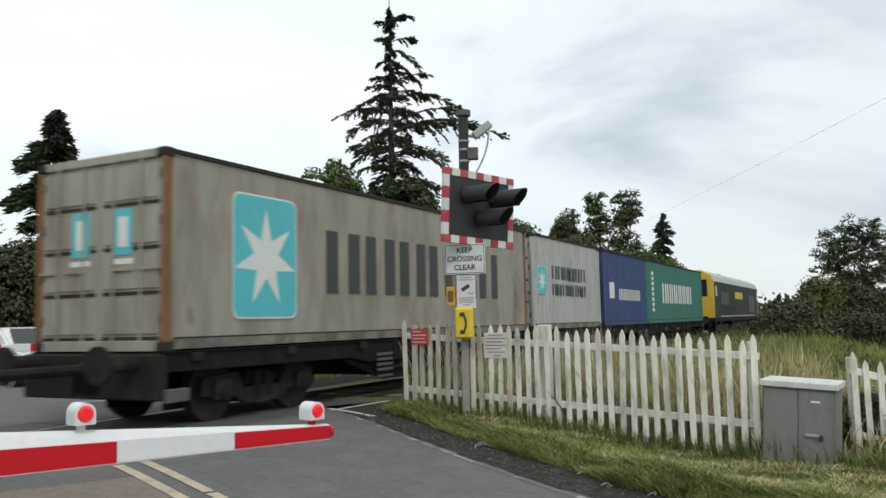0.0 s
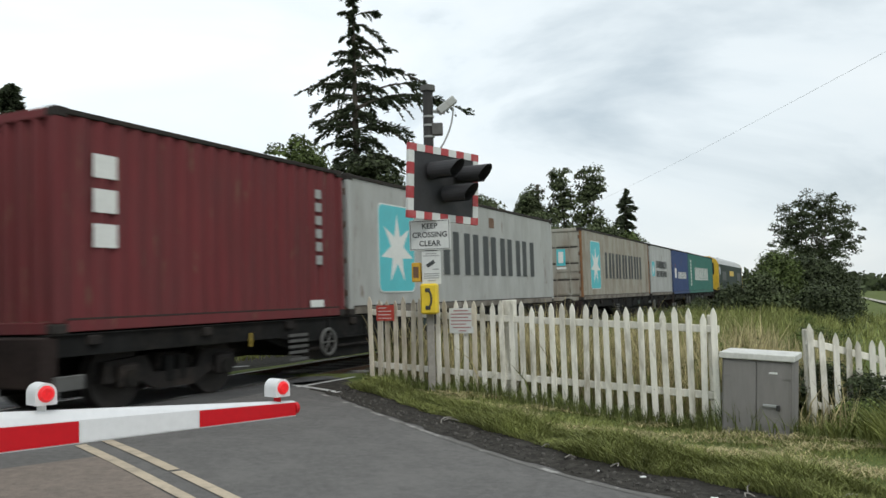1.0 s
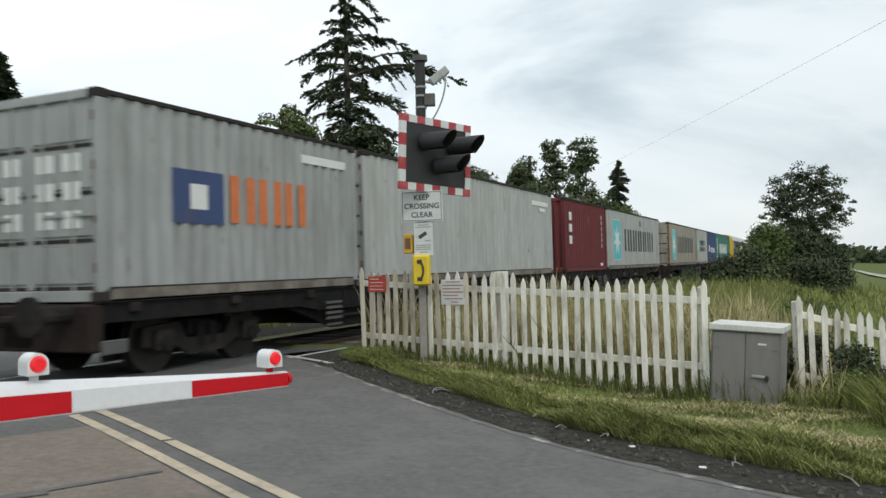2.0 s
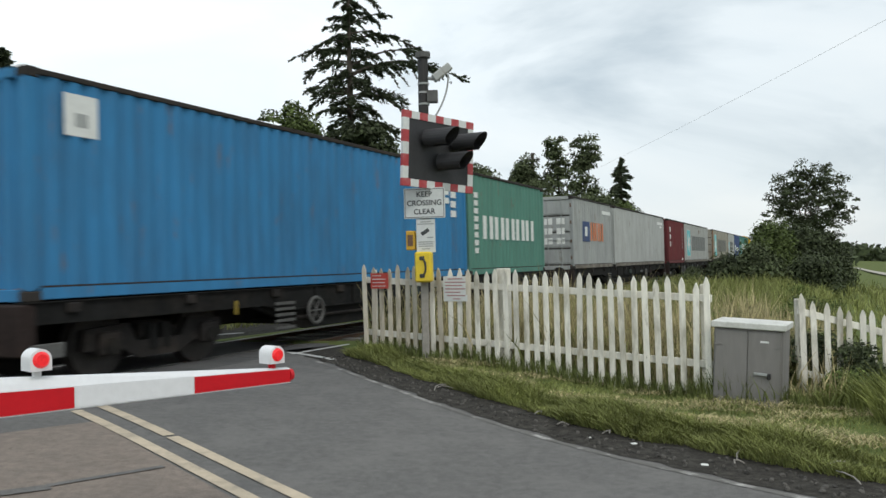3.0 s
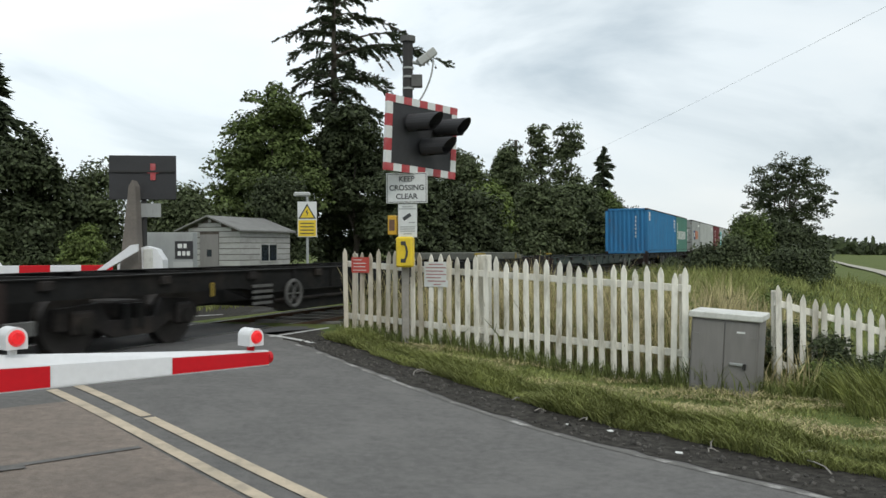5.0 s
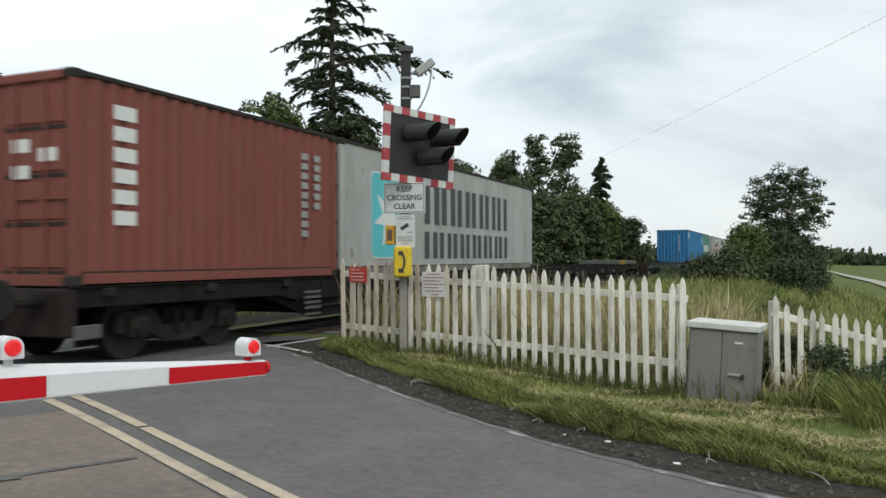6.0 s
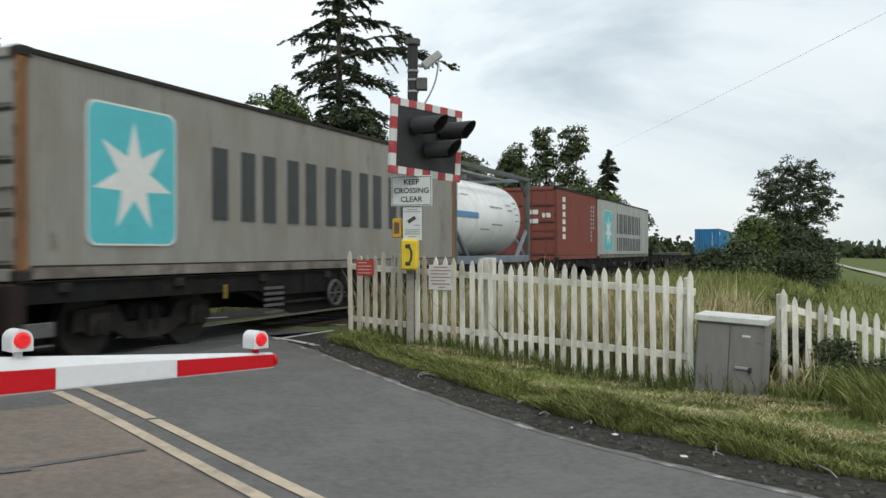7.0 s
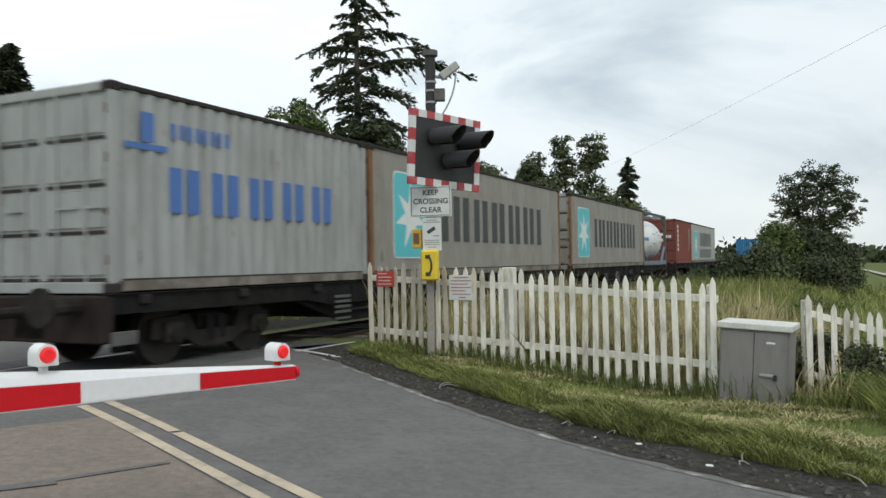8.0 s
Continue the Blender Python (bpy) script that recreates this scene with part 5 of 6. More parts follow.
def conifer(x, y, height, profile, seed, label, material, droop=0.25, count=70, per=150, trunk=0.3, leaf=0.10, lop=0.0, boughs=()):
    """A conifer: straight trunk, whorls of boughs that reach as far as the profile says, needles along them."""
    rng = np.random.default_rng(seed)
    z0 = ground_z(x, y)
    t = tagged(empty("conifer_tree", Matrix.Translation((x, y, z0 - 0.1))), label, "tree")
    bm = rod((0, 0, 0), (0, 0, height * 0.6), trunk, trunk * 0.45, 9)
    rod((0, 0, height * 0.6), (0, 0, height), trunk * 0.45, 0.02, 7, bm)
    zs, ws = zip(*profile)
    pts = []
    for i in range(count):
        z = height * (1 - ((i + rng.uniform(-0.4, 0.4)) / count)) * 0.985
        reach = float(np.interp(z, zs, ws)) * rng.uniform(0.42, 1.12)
        if z < 1 or reach < 0.1:
            continue
        a = i * 2.4 + rng.uniform(-0.5, 0.5)
        reach *= 1 + lop * math.cos(a)
        tip = np.array([math.cos(a) * reach, math.sin(a) * reach, (0.12 - droop * 0.4 + rng.normal(0, 0.10)) * reach])
        root = np.array([0, 0, z])
        limb(bm, tuple(root), tuple(root + tip * 0.85 + np.array([0, 0, -0.10 * reach])), 0.02 + 0.012 * reach, 0.008, rng, 3, 0.05)
        n = int(per * (0.25 + reach / max(ws)))
        k = rng.uniform(0.06, 1.0, n) ** 0.85
        c_ = root + tip * k[:, None]
        c_[:, 2] += 0.10 * reach * np.sin(k * 3.0) - 0.20 * reach * k * k
        side = np.array([-math.sin(a), math.cos(a), 0])
        wd = (0.04 + 0.075 * reach * (1 - 0.75 * k)) * rng.normal(0, 0.8, n)
        c_ += side * wd[:, None]
        c_[:, 2] += -np.abs(wd) * 0.25 + rng.normal(0, 0.07, n) - np.abs(rng.normal(0, 0.06 + 0.05 * reach, n))
        d = tip / (np.linalg.norm(tip) + 1e-9) + side * np.sign(wd)[:, None] * 0.7 + rng.normal(0, 0.3, (n, 3))
        d[:, 2] -= 0.35
        d /= np.linalg.norm(d, axis=1)[:, None]
        e = np.cross(d, rng.normal(0, 1, (n, 3)))
        e /= np.linalg.norm(e, axis=1)[:, None]
        s = leaf * rng.uniform(0.7, 1.7, (n, 1))
        pts.append(np.stack([c_ - d * s, c_ - e * s * 0.4, c_ + d * s * 1.5, c_ + e * s * 0.4], 1).reshape(-1, 3))
    for z, out, rise in boughs:  # long separate boughs, each a flat spray with twigs that hang a little
        reach, sd = abs(out), math.copysign(1, out)
        yaw = rng.uniform(-0.35, 0.35)
        ux = np.array([sd * math.cos(yaw), math.sin(yaw), 0])
        side = np.array([-ux[1], ux[0], 0])

        def along(k):
            k = np.asarray(k, float)[..., None]
            return np.array([0, 0, z]) + ux * reach * k + np.array([0, 0, 1.0]) * (rise * k ** 1.3 + 0.13 * reach * np.sin(k * 3.14))
        line = along(np.linspace(0, 1, 7))
        for i in range(6):
            rod(tuple(line[i]), tuple(line[i + 1]), 0.018 + 0.013 * reach * (1 - i / 6), 0.014 + 0.013 * reach * (1 - (i + 1) / 6), 6, bm)
        for j in range(int(8 + 8 * reach)):  # twigs off the bough
            k = rng.uniform(0.16, 1.0)
            q = along(k)
            ln = (0.16 + 0.24 * reach * (1 - 0.75 * k)) * rng.uniform(0.45, 1.2)
            w = ux * rng.uniform(0.3, 0.9) + side * rng.choice((-1, 1)) * rng.uniform(0.3, 1.0) + np.array([0, 0, rng.uniform(-0.55, 0.12)])
            w /= np.linalg.norm(w)
            n = int(14 + 60 * ln)
            kk = rng.uniform(0, 1, n)[:, None]
            c_ = q + w * ln * kk - np.array([0, 0, 0.30]) * ln * kk ** 2 + rng.normal(0, 0.022, (n, 3))
            d = w + rng.normal(0, 0.45, (n, 3))
            d /= np.linalg.norm(d, axis=1)[:, None]
            e = np.cross(d, rng.normal(0, 1, (n, 3)))
            e /= np.linalg.norm(e, axis=1)[:, None]
            s = 0.062 * rng.uniform(0.6, 1.5, (n, 1))
            pts.append(np.stack([c_ - d * s, c_ - e * s * 0.4, c_ + d * s * 1.4, c_ + e * s * 0.4], 1).reshape(-1, 3))
    part("trunk", bm, M_BARK, t)
    quads("crown", np.concatenate(pts), material, t)
    return t


BOUGHS = (  # height, reach to the east (less than 0: west), rise of the tip
    (15.9, 1.1, 0.1), (15.7, 0.8, 0.4), (14.8, 1.3, 0.0), (14.4, 1.45, -0.9), (13.8, 1.0, -0.7), (13.3, 1.4, -0.5), (12.7, 1.9, 0.3), (12.3, 1.7, -0.2),
    (12.0, 3.4, -0.5), (10.8, 3.6, 0.5), (10.3, 3.0, 0.2), (10.4, 5.3, -0.5), (9.7, 2.0, -0.5), (9.4, 2.3, -0.6), (8.7, 1.3, -0.2), (7.9, 2.2, -0.3),
    (15.6, -0.6, 0.2), (14.9, -0.6, 0.1), (13.9, -0.6, -0.3), (13.0, -0.9, 0.0), (12.6, -1.15, -0.1), (12.2, -1.0, -0.2), (11.9, -1.8, -0.4),
    (11.3, -2.9, 0.2), (11.0, -2.5, -0.7), (10.3, -1.7, -0.3), (9.7, -1.9, -0.8), (8.7, -1.7, -0.1), (9.5, -2.0, 0.1))
conifer(-4.85, 38, 16.9, ((0, 2.6), (5.0, 2.6), (8, 2.4), (9.8, 2.2), (11.2, 1.7), (12.0, 0.85), (13.6, 0.5), (15.2, 0.35), (16.9, 0.1)), 3, "tall dark conifer with long drooping uneven boughs", M_NEEDLE, count=96, per=300, leaf=0.08, lop=0.1, boughs=BOUGHS)
broadleaf(-6.7, 33.5, 8.1, 3.3, 0.6, M_LEAF, 11, "dense green broadleaf tree behind the shed", 170, 110, 0.14, 0.25, deep=2.2)
broadleaf(-8.4, 35, 6.9, 1.5, 0.6, M_LEAF, 12, "smaller green tree beside a larger one", 90, 110, 0.14, 0.18)
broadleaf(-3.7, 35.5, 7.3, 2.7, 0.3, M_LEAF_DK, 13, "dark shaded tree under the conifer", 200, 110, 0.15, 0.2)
broadleaf(-1.3, 33, 4.9, 2.4, 0.1, M_LEAF_DK, 14, "dark evergreen shrub behind the sign", 170, 110, 0.14, 0.12)
broadleaf(1.0, 36, 4.6, 2.2, 0.1, M_LEAF_DK, 15, "dark evergreen shrub beside the line", 150, 110, 0.14, 0.12)
broadleaf(-5.9, 29.5, 4.0, 1.4, 0.1, M_LEAF_DK, 34, "dusty green shrub behind the shed", 110, 100, 0.10, 0.1, deep=0.9)
conifer(-16.3, 29, 9.7, ((0, 3.2), (3, 3.1), (5, 2.6), (7.3, 1.5), (9.7, 0.1)), 5, "dark conifer by the road with a spiky top", M_NEEDLE, count=90, per=260, leaf=0.13)
broadleaf(-14.0, 27.5, 5.2, 2.3, 0.1, M_LEAF_DK, 35, "broad dark shrub beside the road", 170, 100, 0.13, 0.12)
for i, (x, y, h, w, mm) in enumerate(((-12.5, 30, 4.4, 2.4, M_LEAF_BUSH), (-10.0, 31.5, 3.7, 2.0, M_LEAF_BUSH), (-16.0, 26, 4.3, 2.4, M_LEAF_DK), (-8.9, 29.5, 3.4, 1.3, M_LEAF_BUSH), (-19, 27, 5.5, 3.0, M_LEAF_DK))):
    broadleaf(x, y, h, w, 0.05, mm, 40 + i, "dark hedge shrub along the far road", 140, 100, 0.13, 0.1)
broadleaf(-8.35, 19.3, 1.95, 1.05, 0.02, M_LEAF_LT, 50, "light green rounded garden shrub by the barrier", 90, 110, 0.055, 0.04, deep=0.7, clump_r=0.15)
# beyond the line, to the right of the signal
for i, (x, y, h, w, b, mm, lb) in enumerate((
    (2.6, 44, 4.9, 2.1, 0.1, M_LEAF_LT, "rounded green shrub on the far side of the line"), (5.2, 46, 5.0, 2.0, 0.1, M_LEAF_BUSH, "green shrub on the far side of the line"),
    (1.6, 50, 7.2, 2.2, 1.0, M_LEAF_BUSH, "grey-green tree among shrubs by the line"), (4.3, 54, 8.2, 1.7, 1.0, M_LEAF_BUSH, "slim grey-green tree among shrubs"),
    (7.2, 50, 5.2, 1.9, 0.1, M_LEAF_BUSH, "dark shrub below taller trees"), (9.6, 57, 6.3, 2.4, 0.1, M_LEAF_BUSH, "dark shrub between two trees"),
    (12.3, 61, 5.5, 2.2, 0.1, M_LEAF, "green shrub by the far trees"), (15.2, 66, 4.6, 2.4, 0.1, M_LEAF_DK, "dark low shrub by the line"))):
    broadleaf(x, y, h, w, b, mm, 60 + i, lb, 170, 80, 0.17, 0.15)
broadleaf(7.2, 60, 11.0, 1.35, 3.0, M_LEAF_BUSH, 71, "tall thin tree with sparse crown and gaps", 46, 60, 0.20, 0.2, clump_r=0.4)
broadleaf(9.5, 60, 11.6, 1.35, 3.0, M_LEAF_BUSH, 72, "tall thin tree leaning beside another", 50, 60, 0.20, 0.2, clump_r=0.4)
conifer(13.0, 65, 9.6, ((0, 2.6), (3, 2.5), (5, 2.0), (7.5, 1.0), (9.6, 0.1)), 8, "small dark conifer among shrubs", M_NEEDLE, count=60, per=150, leaf=0.17)
# the near side of the line, to the right
for i, (x, y, h, w, mm) in enumerate(((15.3, 40, 3.0, 1.2, M_LEAF), (17.2, 42, 2.9, 1.5, M_LEAF_DK), (19.4, 44, 2.9, 1.5, M_LEAF_DK), (13.9, 38.5, 1.9, 0.9, M_LEAF_BUSH), (12.6, 38.5, 1.3, 0.9, M_LEAF_DK), (16.3, 38, 1.6, 1.3, M_LEAF_DK))):
    broadleaf(x, y, h, w, 0.02, mm, 80 + i, "rounded green hedge shrub beside the railway", 190, 100, 0.12, 0.1)
broadleaf(23.6, 55, 8.2, 3.1, 2.4, M_LEAF_DK, 91, "round-crowned tree with open branches in a hedge", 300, 34, 0.13, 0.22, deep=2.6, clump_r=0.24, dome=True)
broadleaf(21.0, 47, 2.5, 1.2, 0.02, M_LEAF_DK, 92, "dark hedge shrub beside the field", 100, 90, 0.13, 0.1)


def far_woods():
    rng = np.random.default_rng(4)
    cs = []
    for a0, a1, d0, d1, h, n in ((24, 40, 330, 420, 4.5, 600), (8, 24, 200, 260, 5, 500), (-60, 10, 260, 340, 9, 500), (40, 75, 300, 420, 9, 300)):
        a = np.radians(rng.uniform(a0, a1, n))
        d = rng.uniform(d0, d1, n)
        cs.append(np.stack([np.sin(a) * d, np.cos(a) * d, rng.uniform(0.0, 1, n) ** 1.5 * h * (0.55 + 0.45 * np.sin(a * 60)) - 1.0], 1))
    ob = quads("far_woods", cards(rng, np.concatenate(cs), 24, np.array([3.0, 3.0, 1.3]), 1.1), M_LEAF_DK)
    tagged(ob, "dark line of distant trees along the horizon", "woods", kind="stuff")


far_woods()


def blades(name, rng, xy, height, width, material, label, lean=0.35, zfun=ground_z, lift=0.0, toward=(0, 0)):
    n = len(xy)
    z = np.array([zfun(px, py) for px, py in xy]) - 0.02 + lift
    p = np.column_stack([xy, z])
    a = rng.uniform(0, 6.283, n)
    w = np.stack([np.cos(a), np.sin(a), np.zeros(n)], 1) * width * rng.uniform(0.6, 1.4, (n, 1))
    h = height * rng.uniform(0.45, 1.1, n) * np.array([1 + 0.9 * noise.noise((px * 1.1, py * 1.1, 4)) for px, py in xy])
    ln = (rng.normal(0, lean, (n, 2)) + np.array(toward)) * h[:, None]
    m = p + np.column_stack([ln * 0.35, h * 0.6])
    t = p + np.column_stack([ln, h])
    pts = np.stack([p - w, p + w, m + w * 0.8, m - w * 0.8, m - w * 0.8, m + w * 0.8, t + w * 0.12, t - w * 0.12], 1).reshape(-1, 3)
    return tagged(quads(name, pts, material), label, "grass", kind="stuff")


def scatter(rng, n, test, x0, x1, y0, y1):
    out = []
    while len(out) < n:
        for px, py in rng.uniform((x0, y0), (x1, y1), (4000, 2)):
            if test(px, py):
                out.append((px, py))
                if len(out) == n:
                    break
    return np.array(out)


def rail_ab(x, y):
    return -math.cos(TH) * x + math.sin(TH) * y, math.sin(TH) * x + math.cos(TH) * y


def fence_side(x, y):
    """Over 0: beyond the fence's line, on the railway's side."""
    return (x - FA[0]) * (FA[1] - FB[1]) + (y - FA[1]) * (FB[0] - FA[0])


def off_road(x, y):
    l, n = -0.688 * x + 0.725 * y, 0.725 * x + 0.688 * y
    return n - road_edge(l)


def verge_test(x, y):
    a, b = rail_ab(x, y)
    e = off_road(x, y)
    return e > 0.86 + 0.16 * noise.noise((x * 2, y * 2, 0)) and a < 6.9 and (fence_side(x, y) < 0.4 or x > 3.9) and y > 2


def tall_test(x, y):
    a, b = rail_ab(x, y)
    return a < 6.6 and b > 10.6 and fence_side(x, y) > 0.3 and (8.23 - a) < 8.5 and noise.noise((x * 0.5, y * 0.5, 7)) > -0.35


def edge_test(x, y):
    e = off_road(x, y)
    return 0.66 + 0.13 * noise.noise((x * 2.2, y * 2.2, 4)) < e < 1.2 and y > 2 and rail_ab(x, y)[0] < 6.4


def foot_test(x, y):
    f = fence_side(x, y) / 5.1
    return -0.22 < f < 0.25 and -1.6 < x < 3.9


rngg = np.random.default_rng(9)
blades("verge_grass", rngg, scatter(rngg, 60000, verge_test, -2.5, 9, 2, 13.5), 0.085, 0.0055, M_BLADE, "short mown green verge grass beside the road", 0.6)
blades("dry_clippings", rngg, scatter(rngg, 30000, lambda x, y: verge_test(x, y) and off_road(x, y) > 1.15 and noise.noise((x * 1.1, y * 1.9, 5)) > -0.02, -2.5, 9, 2, 13.5), 0.045, 0.0045, M_STRAW, "pale dry grass clippings lying on the verge", 1.8, lift=0.055)
blades("edge_grass", rngg, scatter(rngg, 46000, edge_test, -2.6, 7, 2, 13), 0.135, 0.0048, M_BLADE, "lush grass hanging over the road edge", 0.65, lift=0.045, toward=(-0.25, -0.22))
blades("fence_grass", rngg, scatter(rngg, 5000, foot_test, -1.7, 4.0, 9.3, 13.2), 0.24, 0.006, M_BLADE2, "longer grass round the fence feet", 0.3)
blades("tall_dry_grass", rngg, scatter(rngg, 8500, lambda x, y: tall_test(x, y) and rail_ab(x, y)[1] < 17 + 5 * noise.noise((x, y, 1)), -1.5, 12, 10, 24), 0.85, 0.009, M_STRAW, "tall dry grass between fence and railway", 0.22)
blades("tall_green_grass", rngg, scatter(rngg, 24000, tall_test, -1.5, 20, 10, 40), 0.6, 0.012, M_BLADE, "tall green grass and weeds by the line", 0.3)
blades("ditch_grass", rngg, scatter(rngg, 12000, lambda x, y: 3.95 < x < 9.5 and 8.6 < y < 12.8 and rail_ab(x, y)[0] < 4 and (y > 9.6 or x > 4.6), 3.9, 9.5, 8.6, 12.8), 0.42, 0.010, M_BLADE2, "rank green grass and weeds round the second fence", 0.45)
blades("field_grass", rngg, scatter(rngg, 12000, lambda x, y: rail_ab(x, y)[0] < 2.5 and x > 6, 6, 34, 12, 50), 0.5, 0.02, M_BLADE, "rough green field grass below the railway", 0.4)
blades("far_side_grass", rngg, scatter(rngg, 12000, lambda x, y: 12.6 < rail_ab(x, y)[0] < 17 and rail_ab(x, y)[1] > 14 and (off_road(x, y) > 0.5), -6, 24, 12, 60), 0.55, 0.014, M_BLADE, "rough grass on the far side of the railway", 0.35)
for i, (x, y, h, w) in enumerate(((4.85, 10.4, 0.7, 0.35), (5.7, 10.25, 0.75, 0.5), (6.4, 11.3, 0.9, 0.6), (6.9, 10.2, 1.0, 0.7), (5.2, 12.2, 0.8, 0.7), (8.2, 9.3, 0.5, 0.7), (9.4, 12.5, 1.0, 1.0))):
    broadleaf(x, y, h, w, 0.0, M_LEAF_BUSH if i % 2 else M_LEAF_LT, 110 + i, "low bramble tangled in the grass by the fence", 60, 60, 0.035, 0.015, deep=0.5, clump_r=0.13)
blades("fence_tussocks", rngg, scatter(rngg, 9000, lambda x, y: 4.1 < x < 9.0 and 7.9 < y < 10.7 and off_road(x, y) > 2.4 and noise.noise((x * 0.9, y * 0.9, 11)) > -0.05, 4.1, 9, 7.9, 10.7), 0.40, 0.007, M_BLADE, "long leaning grass tussocks below the second fence", 0.3, toward=(-0.5, -0.15))
for i, (x, y, h, w) in enumerate(((5.1, 10.65, 0.95, 0.45), (5.9, 10.5, 0.85, 0.45), (6.6, 10.35, 0.8, 0.5), (4.75, 11.2, 1.0, 0.5), (5.0, 10.45, 0.7, 0.4), (5.55, 10.35, 0.65, 0.4), (6.2, 10.2, 0.6, 0.4))):
    broadleaf(x, y, h, w, 0.0, M_LEAF_DK, 210 + i, "dark nettles and weeds growing through the fence", 70, 70, 0.04, 0.012, deep=0.35, clump_r=0.12)
for i, (x, y, h, w) in enumerate(((3.4, 12.4, 0.55, 0.5), (4.4, 14.2, 0.7, 0.7), (5.6, 15.4, 0.75, 0.8), (7.0, 17.5, 0.8, 0.9), (8.6, 20.5, 0.9, 1.0), (10.6, 26, 0.9, 1.1))):
    broadleaf(x, y, h, w, 0.0, M_LEAF_LT if i % 2 else M_LEAF, 230 + i, "leafy weeds among tall grass beside the line", 46, 46, 0.04, 0.012, deep=0.6, clump_r=0.14)
for i in range(9):
    b = 26 + i * 5.5
    p = ACROSS * (5.6 - 0.25 * (i % 3)) + ALONG * b
    broadleaf(p.x, p.y, 0.5 + 0.15 * (i % 4), 0.8, 0.0, M_LEAF_BUSH, 130 + i, "scrubby weeds at the edge of the ballast", 40, 60, 0.06, 0.02, clump_r=0.2)


def field_path():
    vs, fs = [], []
    for i in range(41):
        k = i / 40
        x, y = 36 + 87 * k, 62 + 205 * k
        x += 1.2 * math.sin(k * 12)
        for s in (-0.9, 0.9):
            vs.append((x + s, y, ground_z(x + s, y) + 0.25))
    for i in range(40):
        fs.append((2 * i, 2 * i + 1, 2 * i + 3, 2 * i + 2))
    tagged(raw("field_path", vs, fs, mat("pale_track", (0.36, 0.34, 0.28), 0.9, 0, 0.2, 2)), "pale dusty track along the field", "path", kind="structure")


field_path()


def far_barn():
    b = tagged(empty("barn", pose(168, 300, ground_z(168, 300), 0, 0, -18)), "long low dark barn with a pale roof across the field", "barn")
    part("wall", box(0, 46, 0, 14, 0, 3.4), M_FELT, b)
    part("roof", prism([(-0.6, 3.45), (46.6, 3.45), (46.6, 3.7), (-0.6, 3.7)], -0.6, 14.6), M_LGREY, b, "pale sheet roof")
    for i in range(5):
        part("opening", box(3 + i * 9, 8 + i * 9, -0.1, -0.01, 0, 2.8), M_BLACK, b)


def twigs():
    rng = random.Random(12)
    for i in range(11):
        l = rng.uniform(2.2, 9.2)
        p = ROAD_L * l + ROAD_N * (road_edge(l) + rng.uniform(0.35, 0.85))
        z, a, ln = road_z(p.x, p.y) + 0.015, rng.uniform(0, 6.28), rng.uniform(0.08, 0.28)
        q = [Vector((p.x, p.y, z)) + Vector((math.cos(a) * ln * k + 0.02 * math.sin(5 * k + i), math.sin(a) * ln * k, 0.12 * ln * k + 0.03 * math.sin(3 * k))) for k in (0, 0.3, 0.6, 1.0)]
        tagged(link("twig", tube(q, 0.006, 5), M_POST), "pale dead twig lying on the road edge", "twig", "twigs at the road edge")


def stones():
    rng = random.Random(5)
    bm = bmesh.new()
    for i in range(420):
        l = rng.uniform(1.5, 10)
        p = ROAD_L * l + ROAD_N * (road_edge(l) + rng.uniform(0.1, 0.55))
        r = rng.uniform(0.005, 0.028)
        m = Matrix.Translation((p.x, p.y, road_z(p.x, p.y) + 0.01)) @ Euler((rng.uniform(0, 6), rng.uniform(0, 6), 0)).to_matrix().to_4x4() @ Matrix.Diagonal((r, r * 0.8, r * 0.6, 1))
        bmesh.ops.create_icosphere(bm, subdivisions=1, radius=1, matrix=m)
    tagged(link("roadside_stones", bm, mat("grit_stone", (0.075, 0.07, 0.062), 0.9, vary=0.3, island=0.5)), "loose grit and small stones at the road edge", "stones", kind="stuff")
    for k, (x, y, s) in enumerate(((1.82, 6.25, 0.028), (1.45, 7.0, 0.03), (1.12, 7.25, 0.02))):
        bm = box(-s, s, -s * 0.5, s * 0.5, 0, s * 0.35, s * 0.12)
        o = tagged(link("litter", bm, M_WHITE), "small scrap of white litter at the road edge", "litter", "scraps of litter")
        o.matrix_world = pose(x, y, road_z(x, y) + 0.03, 10, 5, 40 * k)


stones()
twigs()

# ---- the far side of the crossing ----
M_SHED = mat("weathered_grey_boards", (0.36, 0.36, 0.34), 0.85, 0, 0.18, 3, (0.14, 0.14, 0.12), 0.5, 2, 0.2, 30, stretch=(0.3, 1, 1), random_tint=0.12)
M_FELT = mat("grey_roof_felt", (0.19, 0.19, 0.18), 0.9, 0, 0.2, 3, (0.10, 0.10, 0.09), 0.4, 2)
M_CONC = mat("stained_concrete", (0.17, 0.15, 0.13), 0.9, 0, 0.2, 4, (0.08, 0.075, 0.07), 0.5, 2)


